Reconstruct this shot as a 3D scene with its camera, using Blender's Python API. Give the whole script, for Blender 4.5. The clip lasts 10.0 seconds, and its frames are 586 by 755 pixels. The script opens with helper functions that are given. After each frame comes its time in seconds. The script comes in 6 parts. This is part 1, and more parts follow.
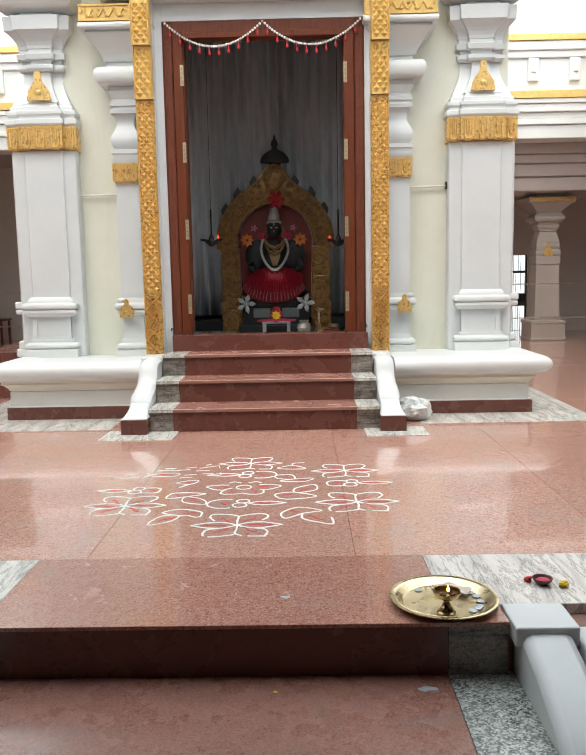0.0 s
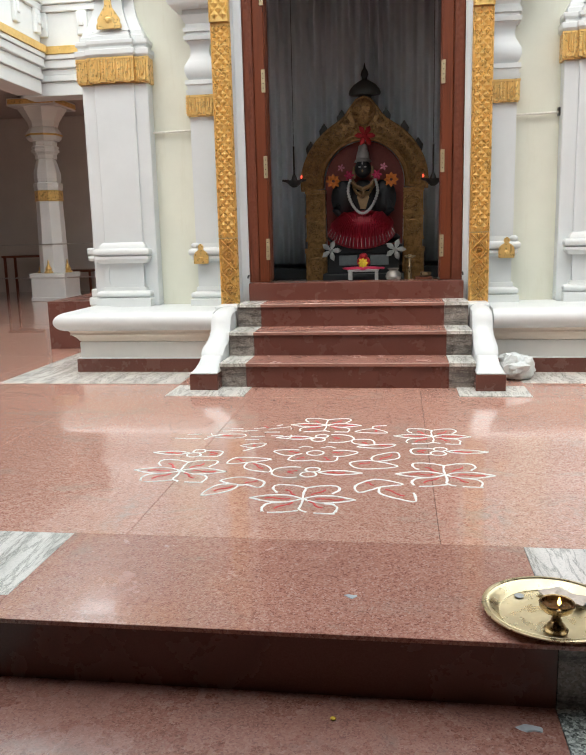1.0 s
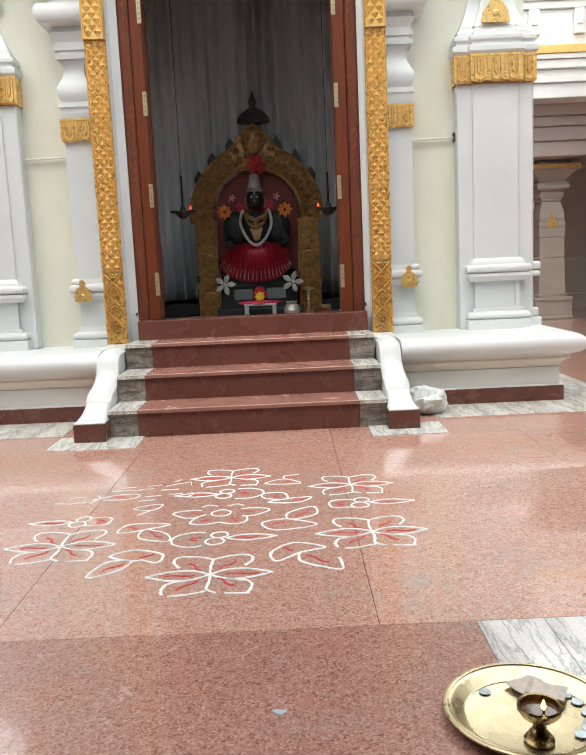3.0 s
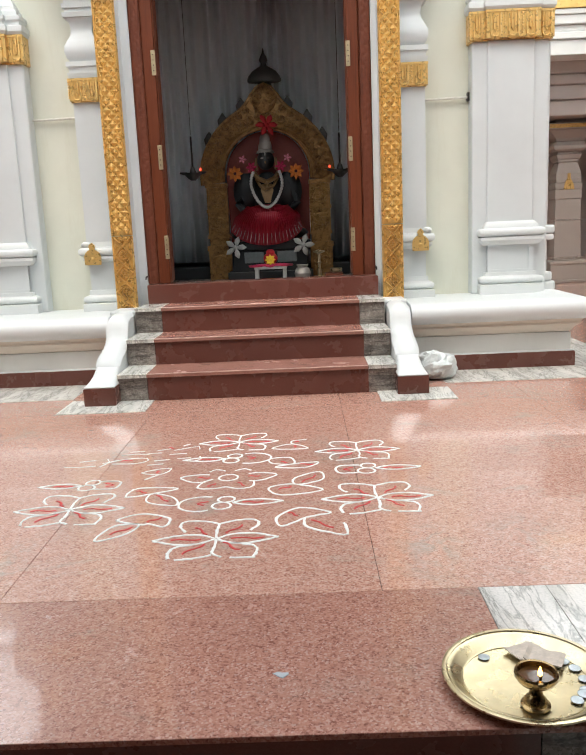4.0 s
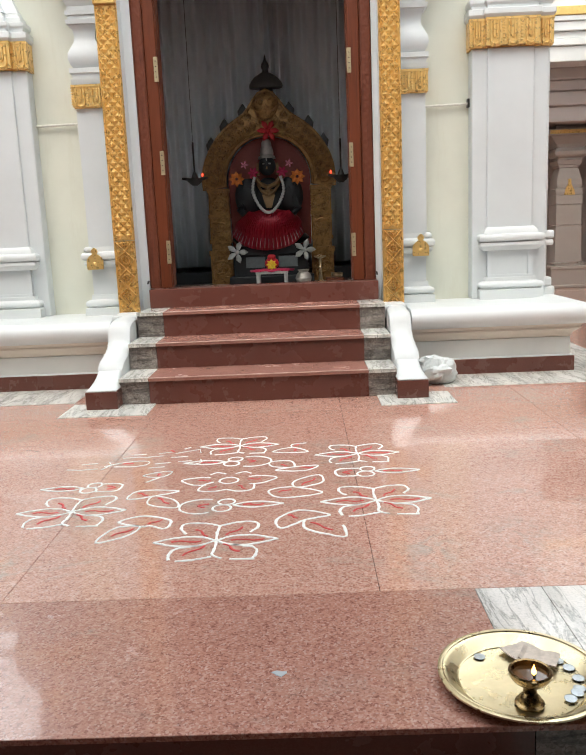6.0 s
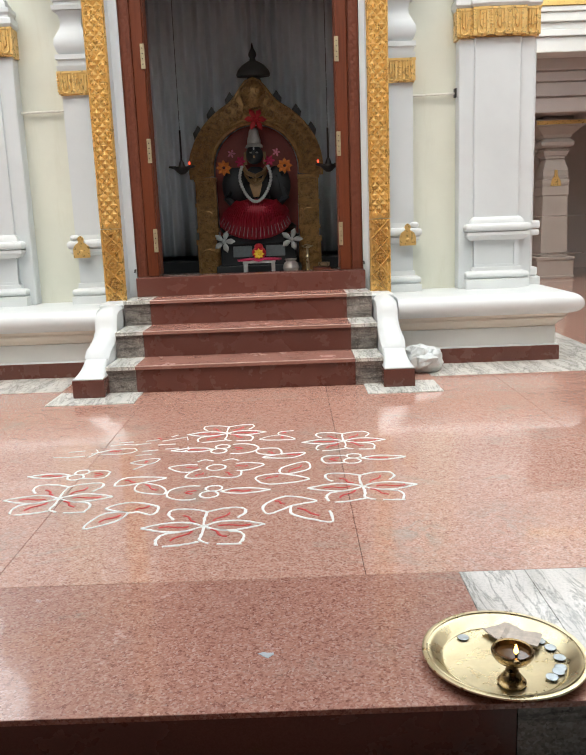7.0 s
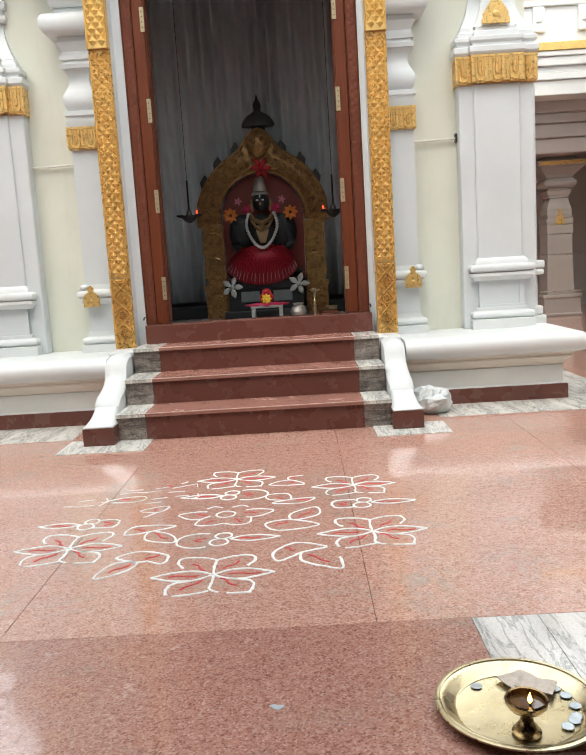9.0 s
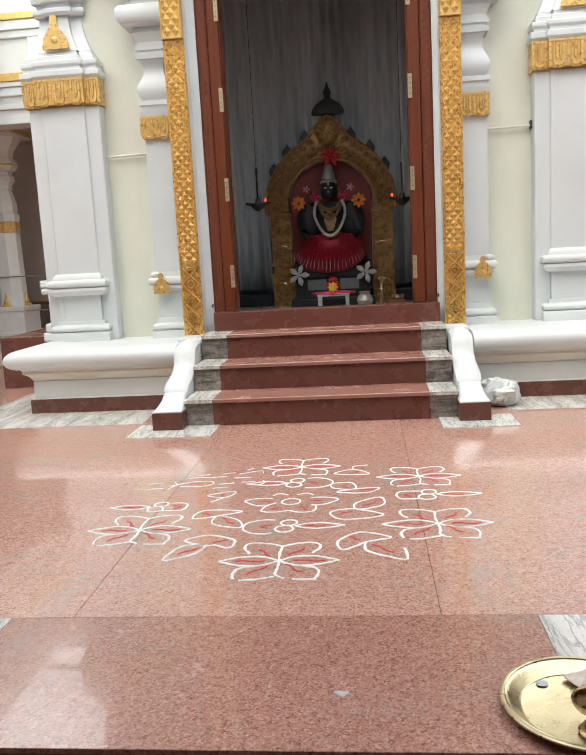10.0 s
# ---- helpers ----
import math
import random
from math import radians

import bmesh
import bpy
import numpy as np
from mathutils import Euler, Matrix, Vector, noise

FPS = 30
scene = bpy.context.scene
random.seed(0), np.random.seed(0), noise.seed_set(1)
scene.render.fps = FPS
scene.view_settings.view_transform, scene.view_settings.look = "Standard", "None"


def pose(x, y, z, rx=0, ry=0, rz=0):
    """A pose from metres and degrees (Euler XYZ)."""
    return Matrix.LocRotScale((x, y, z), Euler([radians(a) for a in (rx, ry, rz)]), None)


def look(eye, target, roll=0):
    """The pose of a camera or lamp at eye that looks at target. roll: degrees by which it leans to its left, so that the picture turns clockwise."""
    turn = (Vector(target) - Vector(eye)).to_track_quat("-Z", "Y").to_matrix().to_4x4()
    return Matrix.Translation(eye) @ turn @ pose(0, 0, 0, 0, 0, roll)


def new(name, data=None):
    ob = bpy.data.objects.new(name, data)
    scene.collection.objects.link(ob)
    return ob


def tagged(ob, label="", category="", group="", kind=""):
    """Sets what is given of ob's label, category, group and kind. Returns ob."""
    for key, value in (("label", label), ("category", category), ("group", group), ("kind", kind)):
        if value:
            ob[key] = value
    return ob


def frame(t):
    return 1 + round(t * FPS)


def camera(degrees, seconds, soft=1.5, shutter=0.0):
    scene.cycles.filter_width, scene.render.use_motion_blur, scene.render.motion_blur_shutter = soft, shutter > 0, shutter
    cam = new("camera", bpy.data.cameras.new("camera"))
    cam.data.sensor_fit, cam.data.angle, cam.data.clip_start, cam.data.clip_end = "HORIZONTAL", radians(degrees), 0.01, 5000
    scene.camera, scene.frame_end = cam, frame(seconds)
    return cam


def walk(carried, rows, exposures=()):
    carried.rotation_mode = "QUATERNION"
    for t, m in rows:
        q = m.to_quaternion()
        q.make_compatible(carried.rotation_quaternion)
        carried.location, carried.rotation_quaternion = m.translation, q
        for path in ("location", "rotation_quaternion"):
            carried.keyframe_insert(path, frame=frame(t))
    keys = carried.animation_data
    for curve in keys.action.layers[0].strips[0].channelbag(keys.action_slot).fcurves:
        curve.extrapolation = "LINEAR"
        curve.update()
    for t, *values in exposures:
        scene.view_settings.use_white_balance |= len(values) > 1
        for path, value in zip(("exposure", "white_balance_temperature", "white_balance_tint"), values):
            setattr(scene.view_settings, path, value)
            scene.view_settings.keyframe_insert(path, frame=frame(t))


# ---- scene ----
cam = camera(42.1, 10.0, soft=1.5)
PATH = [
    (0, (0.237, -5.497, 1.091), (0.205, -3.513, 0.838), -1.1),
    (0.2, (0.266, -5.383, 1.056), (0.179, -3.392, 0.873), -2.7),
    (0.3, (0.28, -5.325, 1.039), (0.207, -3.329, 0.933), -2.5),
    (0.5, (0.298, -5.197, 1.033), (0.159, -3.226, 0.723), -2.5),
    (0.6, (0.311, -5.194, 1.043), (0.166, -3.218, 0.767), -2.1),
    (0.9, (0.274, -5.035, 1.031), (0.023, -3.089, 0.648), -0.5),
    (1, (0.289, -4.978, 1.009), (0.013, -3.031, 0.642), -1.4),
    (1.2, (0.24, -4.868, 0.998), (0.014, -2.908, 0.672), -0.5),
    (1.5, (0.188, -4.719, 0.962), (0.044, -2.744, 0.678), 0.2),
    (2, (0.192, -4.634, 0.988), (0.114, -2.663, 0.655), -0.7),
    (2.5, (0.207, -4.599, 1.004), (0.16, -2.619, 0.727), -2.6),
    (3, (0.219, -4.544, 0.976), (0.218, -2.564, 0.692), -2.6),
    (3.2, (0.224, -4.558, 0.992), (0.232, -2.586, 0.657), -2.3),
    (4.3, (0.245, -4.533, 0.989), (0.196, -2.57, 0.608), -2.6),
    (4.5, (0.244, -4.532, 0.99), (0.201, -2.565, 0.632), -2.5),
    (5, (0.248, -4.54, 0.99), (0.201, -2.574, 0.63), -2.6),
    (5.5, (0.25, -4.558, 0.996), (0.197, -2.592, 0.632), -2.5),
    (7, (0.25, -4.587, 0.981), (0.24, -2.626, 0.588), -2.2),
    (7.5, (0.246, -4.597, 0.987), (0.215, -2.639, 0.577), -1.5),
    (8, (0.248, -4.588, 0.986), (0.19, -2.625, 0.609), -2.1),
    (8.5, (0.27, -4.585, 0.993), (0.248, -2.61, 0.684), -3.4),
    (9, (0.266, -4.599, 0.997), (0.232, -2.619, 0.713), -3.5),
    (9.5, (0.267, -4.597, 0.992), (0.215, -2.618, 0.712), -3.9),
    (9.7, (0.263, -4.625, 1.015), (0.156, -2.65, 0.72), -3.7),
    (10, (0.249, -4.621, 1.014), (0.049, -2.655, 0.705), -3.1),
]
SKY_POWER = 1830.0
walk(cam, [(t, look(eye, target, roll)) for t, eye, target, roll in PATH],
     exposures=[(0.0, 0.0), (10.0, 0.0)])

# ---- light: an open skylight over the court, overcast ----
world = bpy.data.worlds.new("overcast_sky")
scene.world = world
world.use_nodes = True
wn = world.node_tree.nodes
sky = wn.new("ShaderNodeTexSky")
sky.sky_type = "NISHITA"
sky.sun_disc = False
sky.sun_elevation, sky.sun_rotation = radians(58), radians(200)
sky.air_density, sky.dust_density = 1.0, 6.0
wn["Background"].inputs["Strength"].default_value = 0.12
world.node_tree.links.new(sky.outputs[0], wn["Background"].inputs["Color"])

sun = new("sun", bpy.data.lights.new("sun", "SUN"))
sun.data.energy, sun.data.angle, sun.data.color = 0.5, radians(40), (1.0, 0.96, 0.9)
sun.matrix_world = look((2.0, -4.0, 10.0), (0.0, 1.0, 0.0))

roof_light = new("skylight", bpy.data.lights.new("skylight", "AREA"))
roof_light.data.shape = "RECTANGLE"
roof_light.data.size, roof_light.data.size_y = 16.8, 13.1
roof_light.data.energy, roof_light.data.color = SKY_POWER, (0.925, 0.98, 1.0)
roof_light.matrix_world = pose(-0.065, 3.15, 5.9)

# ---- materials ----


def mat(name):
    m = bpy.data.materials.new(name)
    m.use_nodes = True
    return m, m.node_tree, m.node_tree.nodes["Principled BSDF"]


def nd(nt, kind, **kw):
    n = nt.nodes.new(kind)
    for k, v in kw.items():
        n.inputs[k].default_value = v
    return n


def ramp(nt, src, stops):
    r = nt.nodes.new("ShaderNodeValToRGB")
    el = r.color_ramp.elements
    el[0].position, el[0].color = stops[0][0], (*stops[0][1], 1)
    el[1].position, el[1].color = stops[-1][0], (*stops[-1][1], 1)
    for p, c in stops[1:-1]:
        e = el.new(p)
        e.color = (*c, 1)
    nt.links.new(src, r.inputs["Fac"])
    return r.outputs["Color"]


def mixc(nt, fac, a, b, blend="MIX"):
    n = nt.nodes.new("ShaderNodeMix")
    n.data_type, n.blend_type = "RGBA", blend
    def put(i, v):
        if hasattr(v, "is_linked"):
            nt.links.new(v, n.inputs[i])
        elif isinstance(v, (int, float)):
            n.inputs[i].default_value = v
        else:
            n.inputs[i].default_value = (*v, 1)
    put(0, fac), put(6, a), put(7, b)
    return n.outputs[2]


def world_pos(nt, scale=(1, 1, 1)):
    g = nt.nodes.new("ShaderNodeNewGeometry")
    mp = nt.nodes.new("ShaderNodeMapping")
    mp.inputs["Scale"].default_value = scale
    nt.links.new(g.outputs["Position"], mp.inputs["Vector"])
    return mp.outputs["Vector"]


def noise_out(nt, vec, scale, detail=4, rough=0.6, dist=0.0, out="Fac"):
    n = nd(nt, "ShaderNodeTexNoise", Scale=scale, Detail=detail, Roughness=rough, Distortion=dist)
    nt.links.new(vec, n.inputs["Vector"])
    return n.outputs[out]


def bump(nt, bsdf, height, strength=0.2, distance=0.002):
    b = nd(nt, "ShaderNodeBump", Strength=strength, Distance=distance)
    nt.links.new(height, b.inputs["Height"])
    nt.links.new(b.outputs["Normal"], bsdf.inputs["Normal"])


def stone(name, stops, speck, speck_amt, rough, stain=None, stain_at=(0.56, 0.68), scale=210, vary=0.08, coat=0.0, contrast=0.36, streak=0.0, patches=(), gloss=0.09):
    """Polished granite: crystals, flecks and large cloudy stains."""
    m, nt, b = mat(name)
    v = world_pos(nt)
    warp = noise_out(nt, v, scale * 0.5, 2, 0.5, out="Color")
    wv = nt.nodes.new("ShaderNodeVectorMath")
    wv.operation = "MULTIPLY_ADD"
    nt.links.new(warp, wv.inputs[0])
    wv.inputs[1].default_value = (1.3 / scale,) * 3
    nt.links.new(v, wv.inputs[2])
    vo = nd(nt, "ShaderNodeTexVoronoi", Scale=scale)
    nt.links.new(wv.outputs[0], vo.inputs["Vector"])
    cell = nt.nodes.new("ShaderNodeSeparateColor")
    nt.links.new(vo.outputs["Color"], cell.inputs[0])
    av = nt.nodes.new("ShaderNodeMath")
    av.operation = "MULTIPLY_ADD"
    nt.links.new(cell.outputs[0], av.inputs[0])
    av.inputs[1].default_value = contrast
    nh = nt.nodes.new("ShaderNodeMath")
    nh.operation = "MULTIPLY"
    nt.links.new(noise_out(nt, v, scale * 0.16, 6, 0.78), nh.inputs[0])
    nh.inputs[1].default_value = 1.0 - contrast
    nt.links.new(nh.outputs[0], av.inputs[2])
    base = ramp(nt, av.outputs[0], stops)
    fleck = ramp(nt, cell.outputs[1], [(0.86, (0, 0, 0)), (0.90, (1, 1, 1))])
    sep = nt.nodes.new("ShaderNodeMath")
    sep.operation = "MULTIPLY"
    nt.links.new(fleck, sep.inputs[0])
    sep.inputs[1].default_value = speck_amt
    col = mixc(nt, sep.outputs[0], base, speck)
    if stain:
        st = ramp(nt, noise_out(nt, world_pos(nt, (1.0, 1.6, 1.0)), 1.9, 6, 0.72, 0.9), [(stain_at[0], (0, 0, 0)), (stain_at[1], (0.7, 0.7, 0.7))])
        col = mixc(nt, st, col, stain)
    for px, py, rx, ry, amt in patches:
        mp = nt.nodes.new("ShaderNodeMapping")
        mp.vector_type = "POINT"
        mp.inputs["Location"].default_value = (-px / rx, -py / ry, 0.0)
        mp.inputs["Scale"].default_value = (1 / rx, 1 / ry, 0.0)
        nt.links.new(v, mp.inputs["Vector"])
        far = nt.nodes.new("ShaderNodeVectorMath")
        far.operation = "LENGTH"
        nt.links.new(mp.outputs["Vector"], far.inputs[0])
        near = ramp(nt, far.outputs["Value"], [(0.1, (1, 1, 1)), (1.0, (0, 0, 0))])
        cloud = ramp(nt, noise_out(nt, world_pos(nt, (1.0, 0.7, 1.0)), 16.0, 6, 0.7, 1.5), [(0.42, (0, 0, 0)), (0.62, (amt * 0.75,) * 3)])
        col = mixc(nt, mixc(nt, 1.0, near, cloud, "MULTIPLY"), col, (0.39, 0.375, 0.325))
    if streak:
        band = ramp(nt, noise_out(nt, world_pos(nt, (2.2, 2.2, 15.0)), 1.5, 8, 0.75, 1.2), [(0.40, (1 - streak,) * 3), (0.52, (1.0, 1.0, 1.0)), (0.7, (1.25, 1.22, 1.2))])
        col = mixc(nt, 1.0, col, band, "MULTIPLY")
    big = ramp(nt, noise_out(nt, v, 1.1, 3, 0.5), [(0.3, (1 - vary * 2,) * 3), (0.7, (1 + vary,) * 3)])
    col = mixc(nt, 1.0, col, big, "MULTIPLY")
    oi = nt.nodes.new("ShaderNodeObjectInfo")
    per = ramp(nt, oi.outputs["Random"], [(0.0, (1 - vary,) * 3), (1.0, (1 + vary,) * 3)])
    col = mixc(nt, 1.0, col, per, "MULTIPLY")
    nt.links.new(col, b.inputs["Base Color"])
    r = ramp(nt, noise_out(nt, v, 5.0, 5, 0.65), [(0.3, (rough * 0.7,) * 3), (0.7, (rough * 1.5,) * 3)])
    nt.links.new(r, b.inputs["Roughness"])
    b.inputs["Coat Weight"].default_value = coat
    b.inputs["Coat Roughness"].default_value = gloss
    bump(nt, b, noise_out(nt, v, 3.0, 2, 0.5), 0.03, 0.002)
    return m


def veined(name, light, dark, rough=0.12, scale=2.0):
    """White-green marble with streaming dark veins."""
    m, nt, b = mat(name)
    v = world_pos(nt, (1.0, 0.45, 1.0))
    w = nd(nt, "ShaderNodeTexWave", Scale=scale * 0.9, Distortion=9.0, Detail=6.0)
    w.inputs["Detail Scale"].default_value = 1.4
    nt.links.new(v, w.inputs["Vector"])
    vein = ramp(nt, w.outputs["Fac"], [(0.0, tuple(0.8 * l + 0.2 * d for l, d in zip(light, dark))), (0.10, tuple(0.92 * l + 0.08 * d for l, d in zip(light, dark))), (0.30, light), (1.0, tuple(min(1, c * 1.08) for c in light))])
    thin = ramp(nt, noise_out(nt, world_pos(nt, (5.5, 1.0, 2.2)), 2.6, 9, 0.72, 0.5), [(0.455, (1, 1, 1)), (0.488, (0.62, 0.62, 0.60)), (0.50, (0.26, 0.27, 0.26)), (0.512, (0.70, 0.70, 0.68)), (0.54, (1, 1, 1))])
    vein = mixc(nt, 0.8, vein, thin, "MULTIPLY")
    fine = ramp(nt, noise_out(nt, world_pos(nt), 140, 4, 0.7), [(0.36, (0.78, 0.79, 0.78)), (0.54, (1, 1, 1))])
    col = mixc(nt, 1.0, vein, fine, "MULTIPLY")
    nt.links.new(col, b.inputs["Base Color"])
    b.inputs["Roughness"].default_value = rough
    bump(nt, b, noise_out(nt, world_pos(nt), 4, 2), 0.04, 0.003)
    return m


def paint(name, colour, rough=0.45, dirt=None, dirt_amt=0.25, spec=0.4):
    """Enamel or distemper over plaster, with faint trowel unevenness and grime."""
    m, nt, b = mat(name)
    v = world_pos(nt)
    cl = ramp(nt, noise_out(nt, v, 2.3, 5, 0.6), [(0.3, tuple(c * 0.94 for c in colour)), (0.7, tuple(min(1, c * 1.03) for c in colour))])
    col = cl
    if dirt:
        streak = noise_out(nt, world_pos(nt, (7, 7, 0.9)), 1.6, 6, 0.7)
        s = ramp(nt, streak, [(0.55, (0, 0, 0)), (0.82, (dirt_amt,) * 3)])
        col = mixc(nt, s, cl, dirt)
    nt.links.new(col, b.inputs["Base Color"])
    r = ramp(nt, noise_out(nt, v, 9, 4), [(0.3, (rough * 0.85,) * 3), (0.7, (rough * 1.2,) * 3)])
    nt.links.new(r, b.inputs["Roughness"])
    b.inputs["Specular IOR Level"].default_value = spec
    bump(nt, b, noise_out(nt, v, 28, 5, 0.6), 0.10, 0.002)
    return m


def metal(name, colour, rough, metallic=1.0, tarnish=None, scale=30, amt=0.5):
    m, nt, b = mat(name)
    v = world_pos(nt)
    col = ramp(nt, noise_out(nt, v, scale, 5, 0.65), [(0.3, tuple(c * 0.8 for c in colour)), (0.7, colour)])
    if tarnish:
        t = ramp(nt, noise_out(nt, v, scale * 0.35, 6, 0.7, 0.5), [(0.45, (0, 0, 0)), (0.7, (amt,) * 3)])
        col = mixc(nt, t, col, tarnish)
    nt.links.new(col, b.inputs["Base Color"])
    b.inputs["Metallic"].default_value = metallic
    r = ramp(nt, noise_out(nt, v, scale * 1.7, 4), [(0.3, (rough * 0.7,) * 3), (0.7, (min(1, rough * 1.4),) * 3)])
    nt.links.new(r, b.inputs["Roughness"])
    bump(nt, b, noise_out(nt, v, scale * 3, 3), 0.08, 0.001)
    return m


def plain(name, colour, rough=0.6, metallic=0.0, vary=0.12, scale=40, sheen=0.0):
    m, nt, b = mat(name)
    col = ramp(nt, noise_out(nt, world_pos(nt), scale, 5, 0.65), [(0.3, tuple(c * (1 - vary) for c in colour)), (0.7, tuple(min(1, c * (1 + vary)) for c in colour))])
    nt.links.new(col, b.inputs["Base Color"])
    b.inputs["Roughness"].default_value = rough
    b.inputs["Metallic"].default_value = metallic
    b.inputs["Sheen Weight"].default_value = sheen
    bump(nt, b, noise_out(nt, world_pos(nt), scale * 2, 3), 0.1, 0.001)
    return m


def wood(name, dark, light, rough=0.45):
    m, nt, b = mat(name)
    g = noise_out(nt, world_pos(nt, (38, 38, 2.2)), 1.3, 8, 0.7, 0.6)
    col = ramp(nt, g, [(0.25, dark), (0.55, light), (0.8, tuple(c * 0.8 for c in light))])
    nt.links.new(col, b.inputs["Base Color"])
    b.inputs["Roughness"].default_value = rough
    b.inputs["Specular IOR Level"].default_value = 0.22
    bump(nt, b, g, 0.15, 0.001)
    return m


def glow(name, colour, strength):
    m, nt, b = mat(name)
    b.inputs["Base Color"].default_value = (*colour, 1)
    b.inputs["Emission Color"].default_value = (*colour, 1)
    b.inputs["Emission Strength"].default_value = strength
    return m


PINK = stone("pink_granite", [(0.26, (0.31, 0.13, 0.094)), (0.43, (0.55, 0.279, 0.207)), (0.58, (0.63, 0.35, 0.268)), (0.78, (0.75, 0.52, 0.425))], (0.72, 0.55, 0.47), 0.45, 0.15, stain=(0.40, 0.385, 0.325), stain_at=(0.56, 0.74), coat=0.75, vary=0.035, gloss=0.018, scale=200, contrast=0.38,
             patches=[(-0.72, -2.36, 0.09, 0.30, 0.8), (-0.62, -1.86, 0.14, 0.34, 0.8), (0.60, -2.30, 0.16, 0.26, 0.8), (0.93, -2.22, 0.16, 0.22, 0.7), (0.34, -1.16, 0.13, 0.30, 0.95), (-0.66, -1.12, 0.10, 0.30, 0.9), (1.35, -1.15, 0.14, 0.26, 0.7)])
RED = stone("red_front_granite", [(0.26, (0.215, 0.085, 0.061)), (0.44, (0.40, 0.183, 0.136)), (0.60, (0.458, 0.226, 0.17)), (0.78, (0.54, 0.325, 0.262))], (0.60, 0.42, 0.36), 0.45, 0.2, stain=(0.30, 0.24, 0.205), stain_at=(0.57, 0.74), scale=205, contrast=0.38, coat=0.42, vary=0.05, gloss=0.018,
            patches=[(0.25, -3.03, 0.20, 0.07, 0.3), (0.45, -2.95, 0.12, 0.10, 0.25)])
# RED at 0.7 strength: the porch's shade put into the tread colour
SHADED_RED = stone("shaded_red_granite", [(0.26, (0.15, 0.058, 0.042)), (0.44, (0.28, 0.125, 0.094)), (0.60, (0.32, 0.156, 0.118)), (0.78, (0.38, 0.225, 0.18))], (0.42, 0.28, 0.23), 0.4, 0.25, scale=205, contrast=0.38, stain=(0.22, 0.17, 0.145), stain_at=(0.54, 0.7), vary=0.05)
MAROON = stone("maroon_granite", [(0.3, (0.128, 0.046, 0.033)), (0.5, (0.138, 0.050, 0.037)), (0.72, (0.148, 0.055, 0.041))], (0.155, 0.062, 0.047), 0.2, 0.24, scale=300, vary=0.025, contrast=0.5)
# pale stone that paints the sky glint on the tread bevels
EDGE_GLINT = stone("tread_edge_glint", [(0.3, (0.60, 0.41, 0.35)), (0.7, (0.66, 0.48, 0.42))], (0.7, 0.54, 0.47), 0.2, 0.25, scale=240, vary=0.04)
TREAD = stone("tread_granite", [(0.3, (0.32, 0.15, 0.115)), (0.5, (0.37, 0.182, 0.142)), (0.72, (0.42, 0.22, 0.175))], (0.48, 0.28, 0.23), 0.3, 0.2, scale=240, vary=0.04)
GREYST = stone("grey_green_granite", [(0.3, (0.15, 0.125, 0.11)), (0.47, (0.235, 0.205, 0.18)), (0.6, (0.29, 0.255, 0.225)), (0.75, (0.37, 0.345, 0.315))], (0.13, 0.11, 0.10), 0.4, 0.25, scale=150, stain=(0.30, 0.17, 0.13), stain_at=(0.58, 0.72), streak=0.6)
PEPPER = stone("speckled_granite", [(0.34, (0.10, 0.11, 0.10)), (0.46, (0.24, 0.26, 0.24)), (0.56, (0.42, 0.45, 0.41)), (0.70, (0.6, 0.62, 0.57))], (0.05, 0.055, 0.05), 0.6, 0.28, scale=165, vary=0.04)
MARBLE = veined("white_marble", (0.80, 0.755, 0.71), (0.12, 0.12, 0.11))
GREENMARBLE = veined("grey_green_marble", (0.76, 0.75, 0.70), (0.16, 0.20, 0.17), scale=2.2)
WHITE = paint("white_enamel", (0.665, 0.695, 0.69), 0.36)
LILAC = paint("white_enamel_shaft", (0.63, 0.665, 0.67), 0.42)
CREAM = paint("cream_distemper", (0.685, 0.70, 0.60), 0.55, dirt=(0.52, 0.50, 0.36), dirt_amt=0.35)
# white tinted beige for the floor's bounced light; the streaky grime is separate
PLINTH_BOUNCE = paint("plinth_bounce_beige", (0.72, 0.655, 0.565), 0.4, dirt=(0.58, 0.50, 0.40), dirt_amt=0.3)
HALLW = paint("hall_white", (0.73, 0.745, 0.725), 0.5)
DADO = paint("dado_white", (0.76, 0.765, 0.735), 0.4, dirt=(0.5, 0.46, 0.4), dirt_amt=0.25)
AISLE = paint("aisle_grey", (0.57, 0.53, 0.49), 0.6)
INNER = paint("inner_wall_paint", (0.84, 0.86, 0.87), 0.6)
# very dark grey, set to cut bounce from the unseen porch
DIM_PORCH = paint("porch_dimming_grey", (0.13, 0.11, 0.10), 0.6)
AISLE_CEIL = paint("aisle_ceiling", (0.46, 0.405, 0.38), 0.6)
# white pillar's aisle shade painted in as an even dull beige
SHADED_PILLAR = paint("shaded_pillar_paint", (0.40, 0.36, 0.325), 0.6)
GOLD = metal("gold_paint", (0.82, 0.55, 0.20), 0.30, 0.5, tarnish=(0.70, 0.41, 0.11), scale=22, amt=0.5)
GOLDPALE = metal("pale_gold_paint", (0.82, 0.56, 0.19), 0.36, 0.4, tarnish=(0.6, 0.33, 0.06), scale=22, amt=0.4)
OLDGOLD = metal("aged_gilt_brass", (0.52, 0.31, 0.12), 0.36, 0.6, tarnish=(0.10, 0.045, 0.02), scale=60, amt=0.9)
BRASS = metal("polished_brass", (0.72, 0.62, 0.40), 0.29, 1.0, tarnish=(0.56, 0.44, 0.25), scale=14, amt=0.4)
HINGE = metal("hinge_brass", (0.47, 0.39, 0.24), 0.4, 0.5)
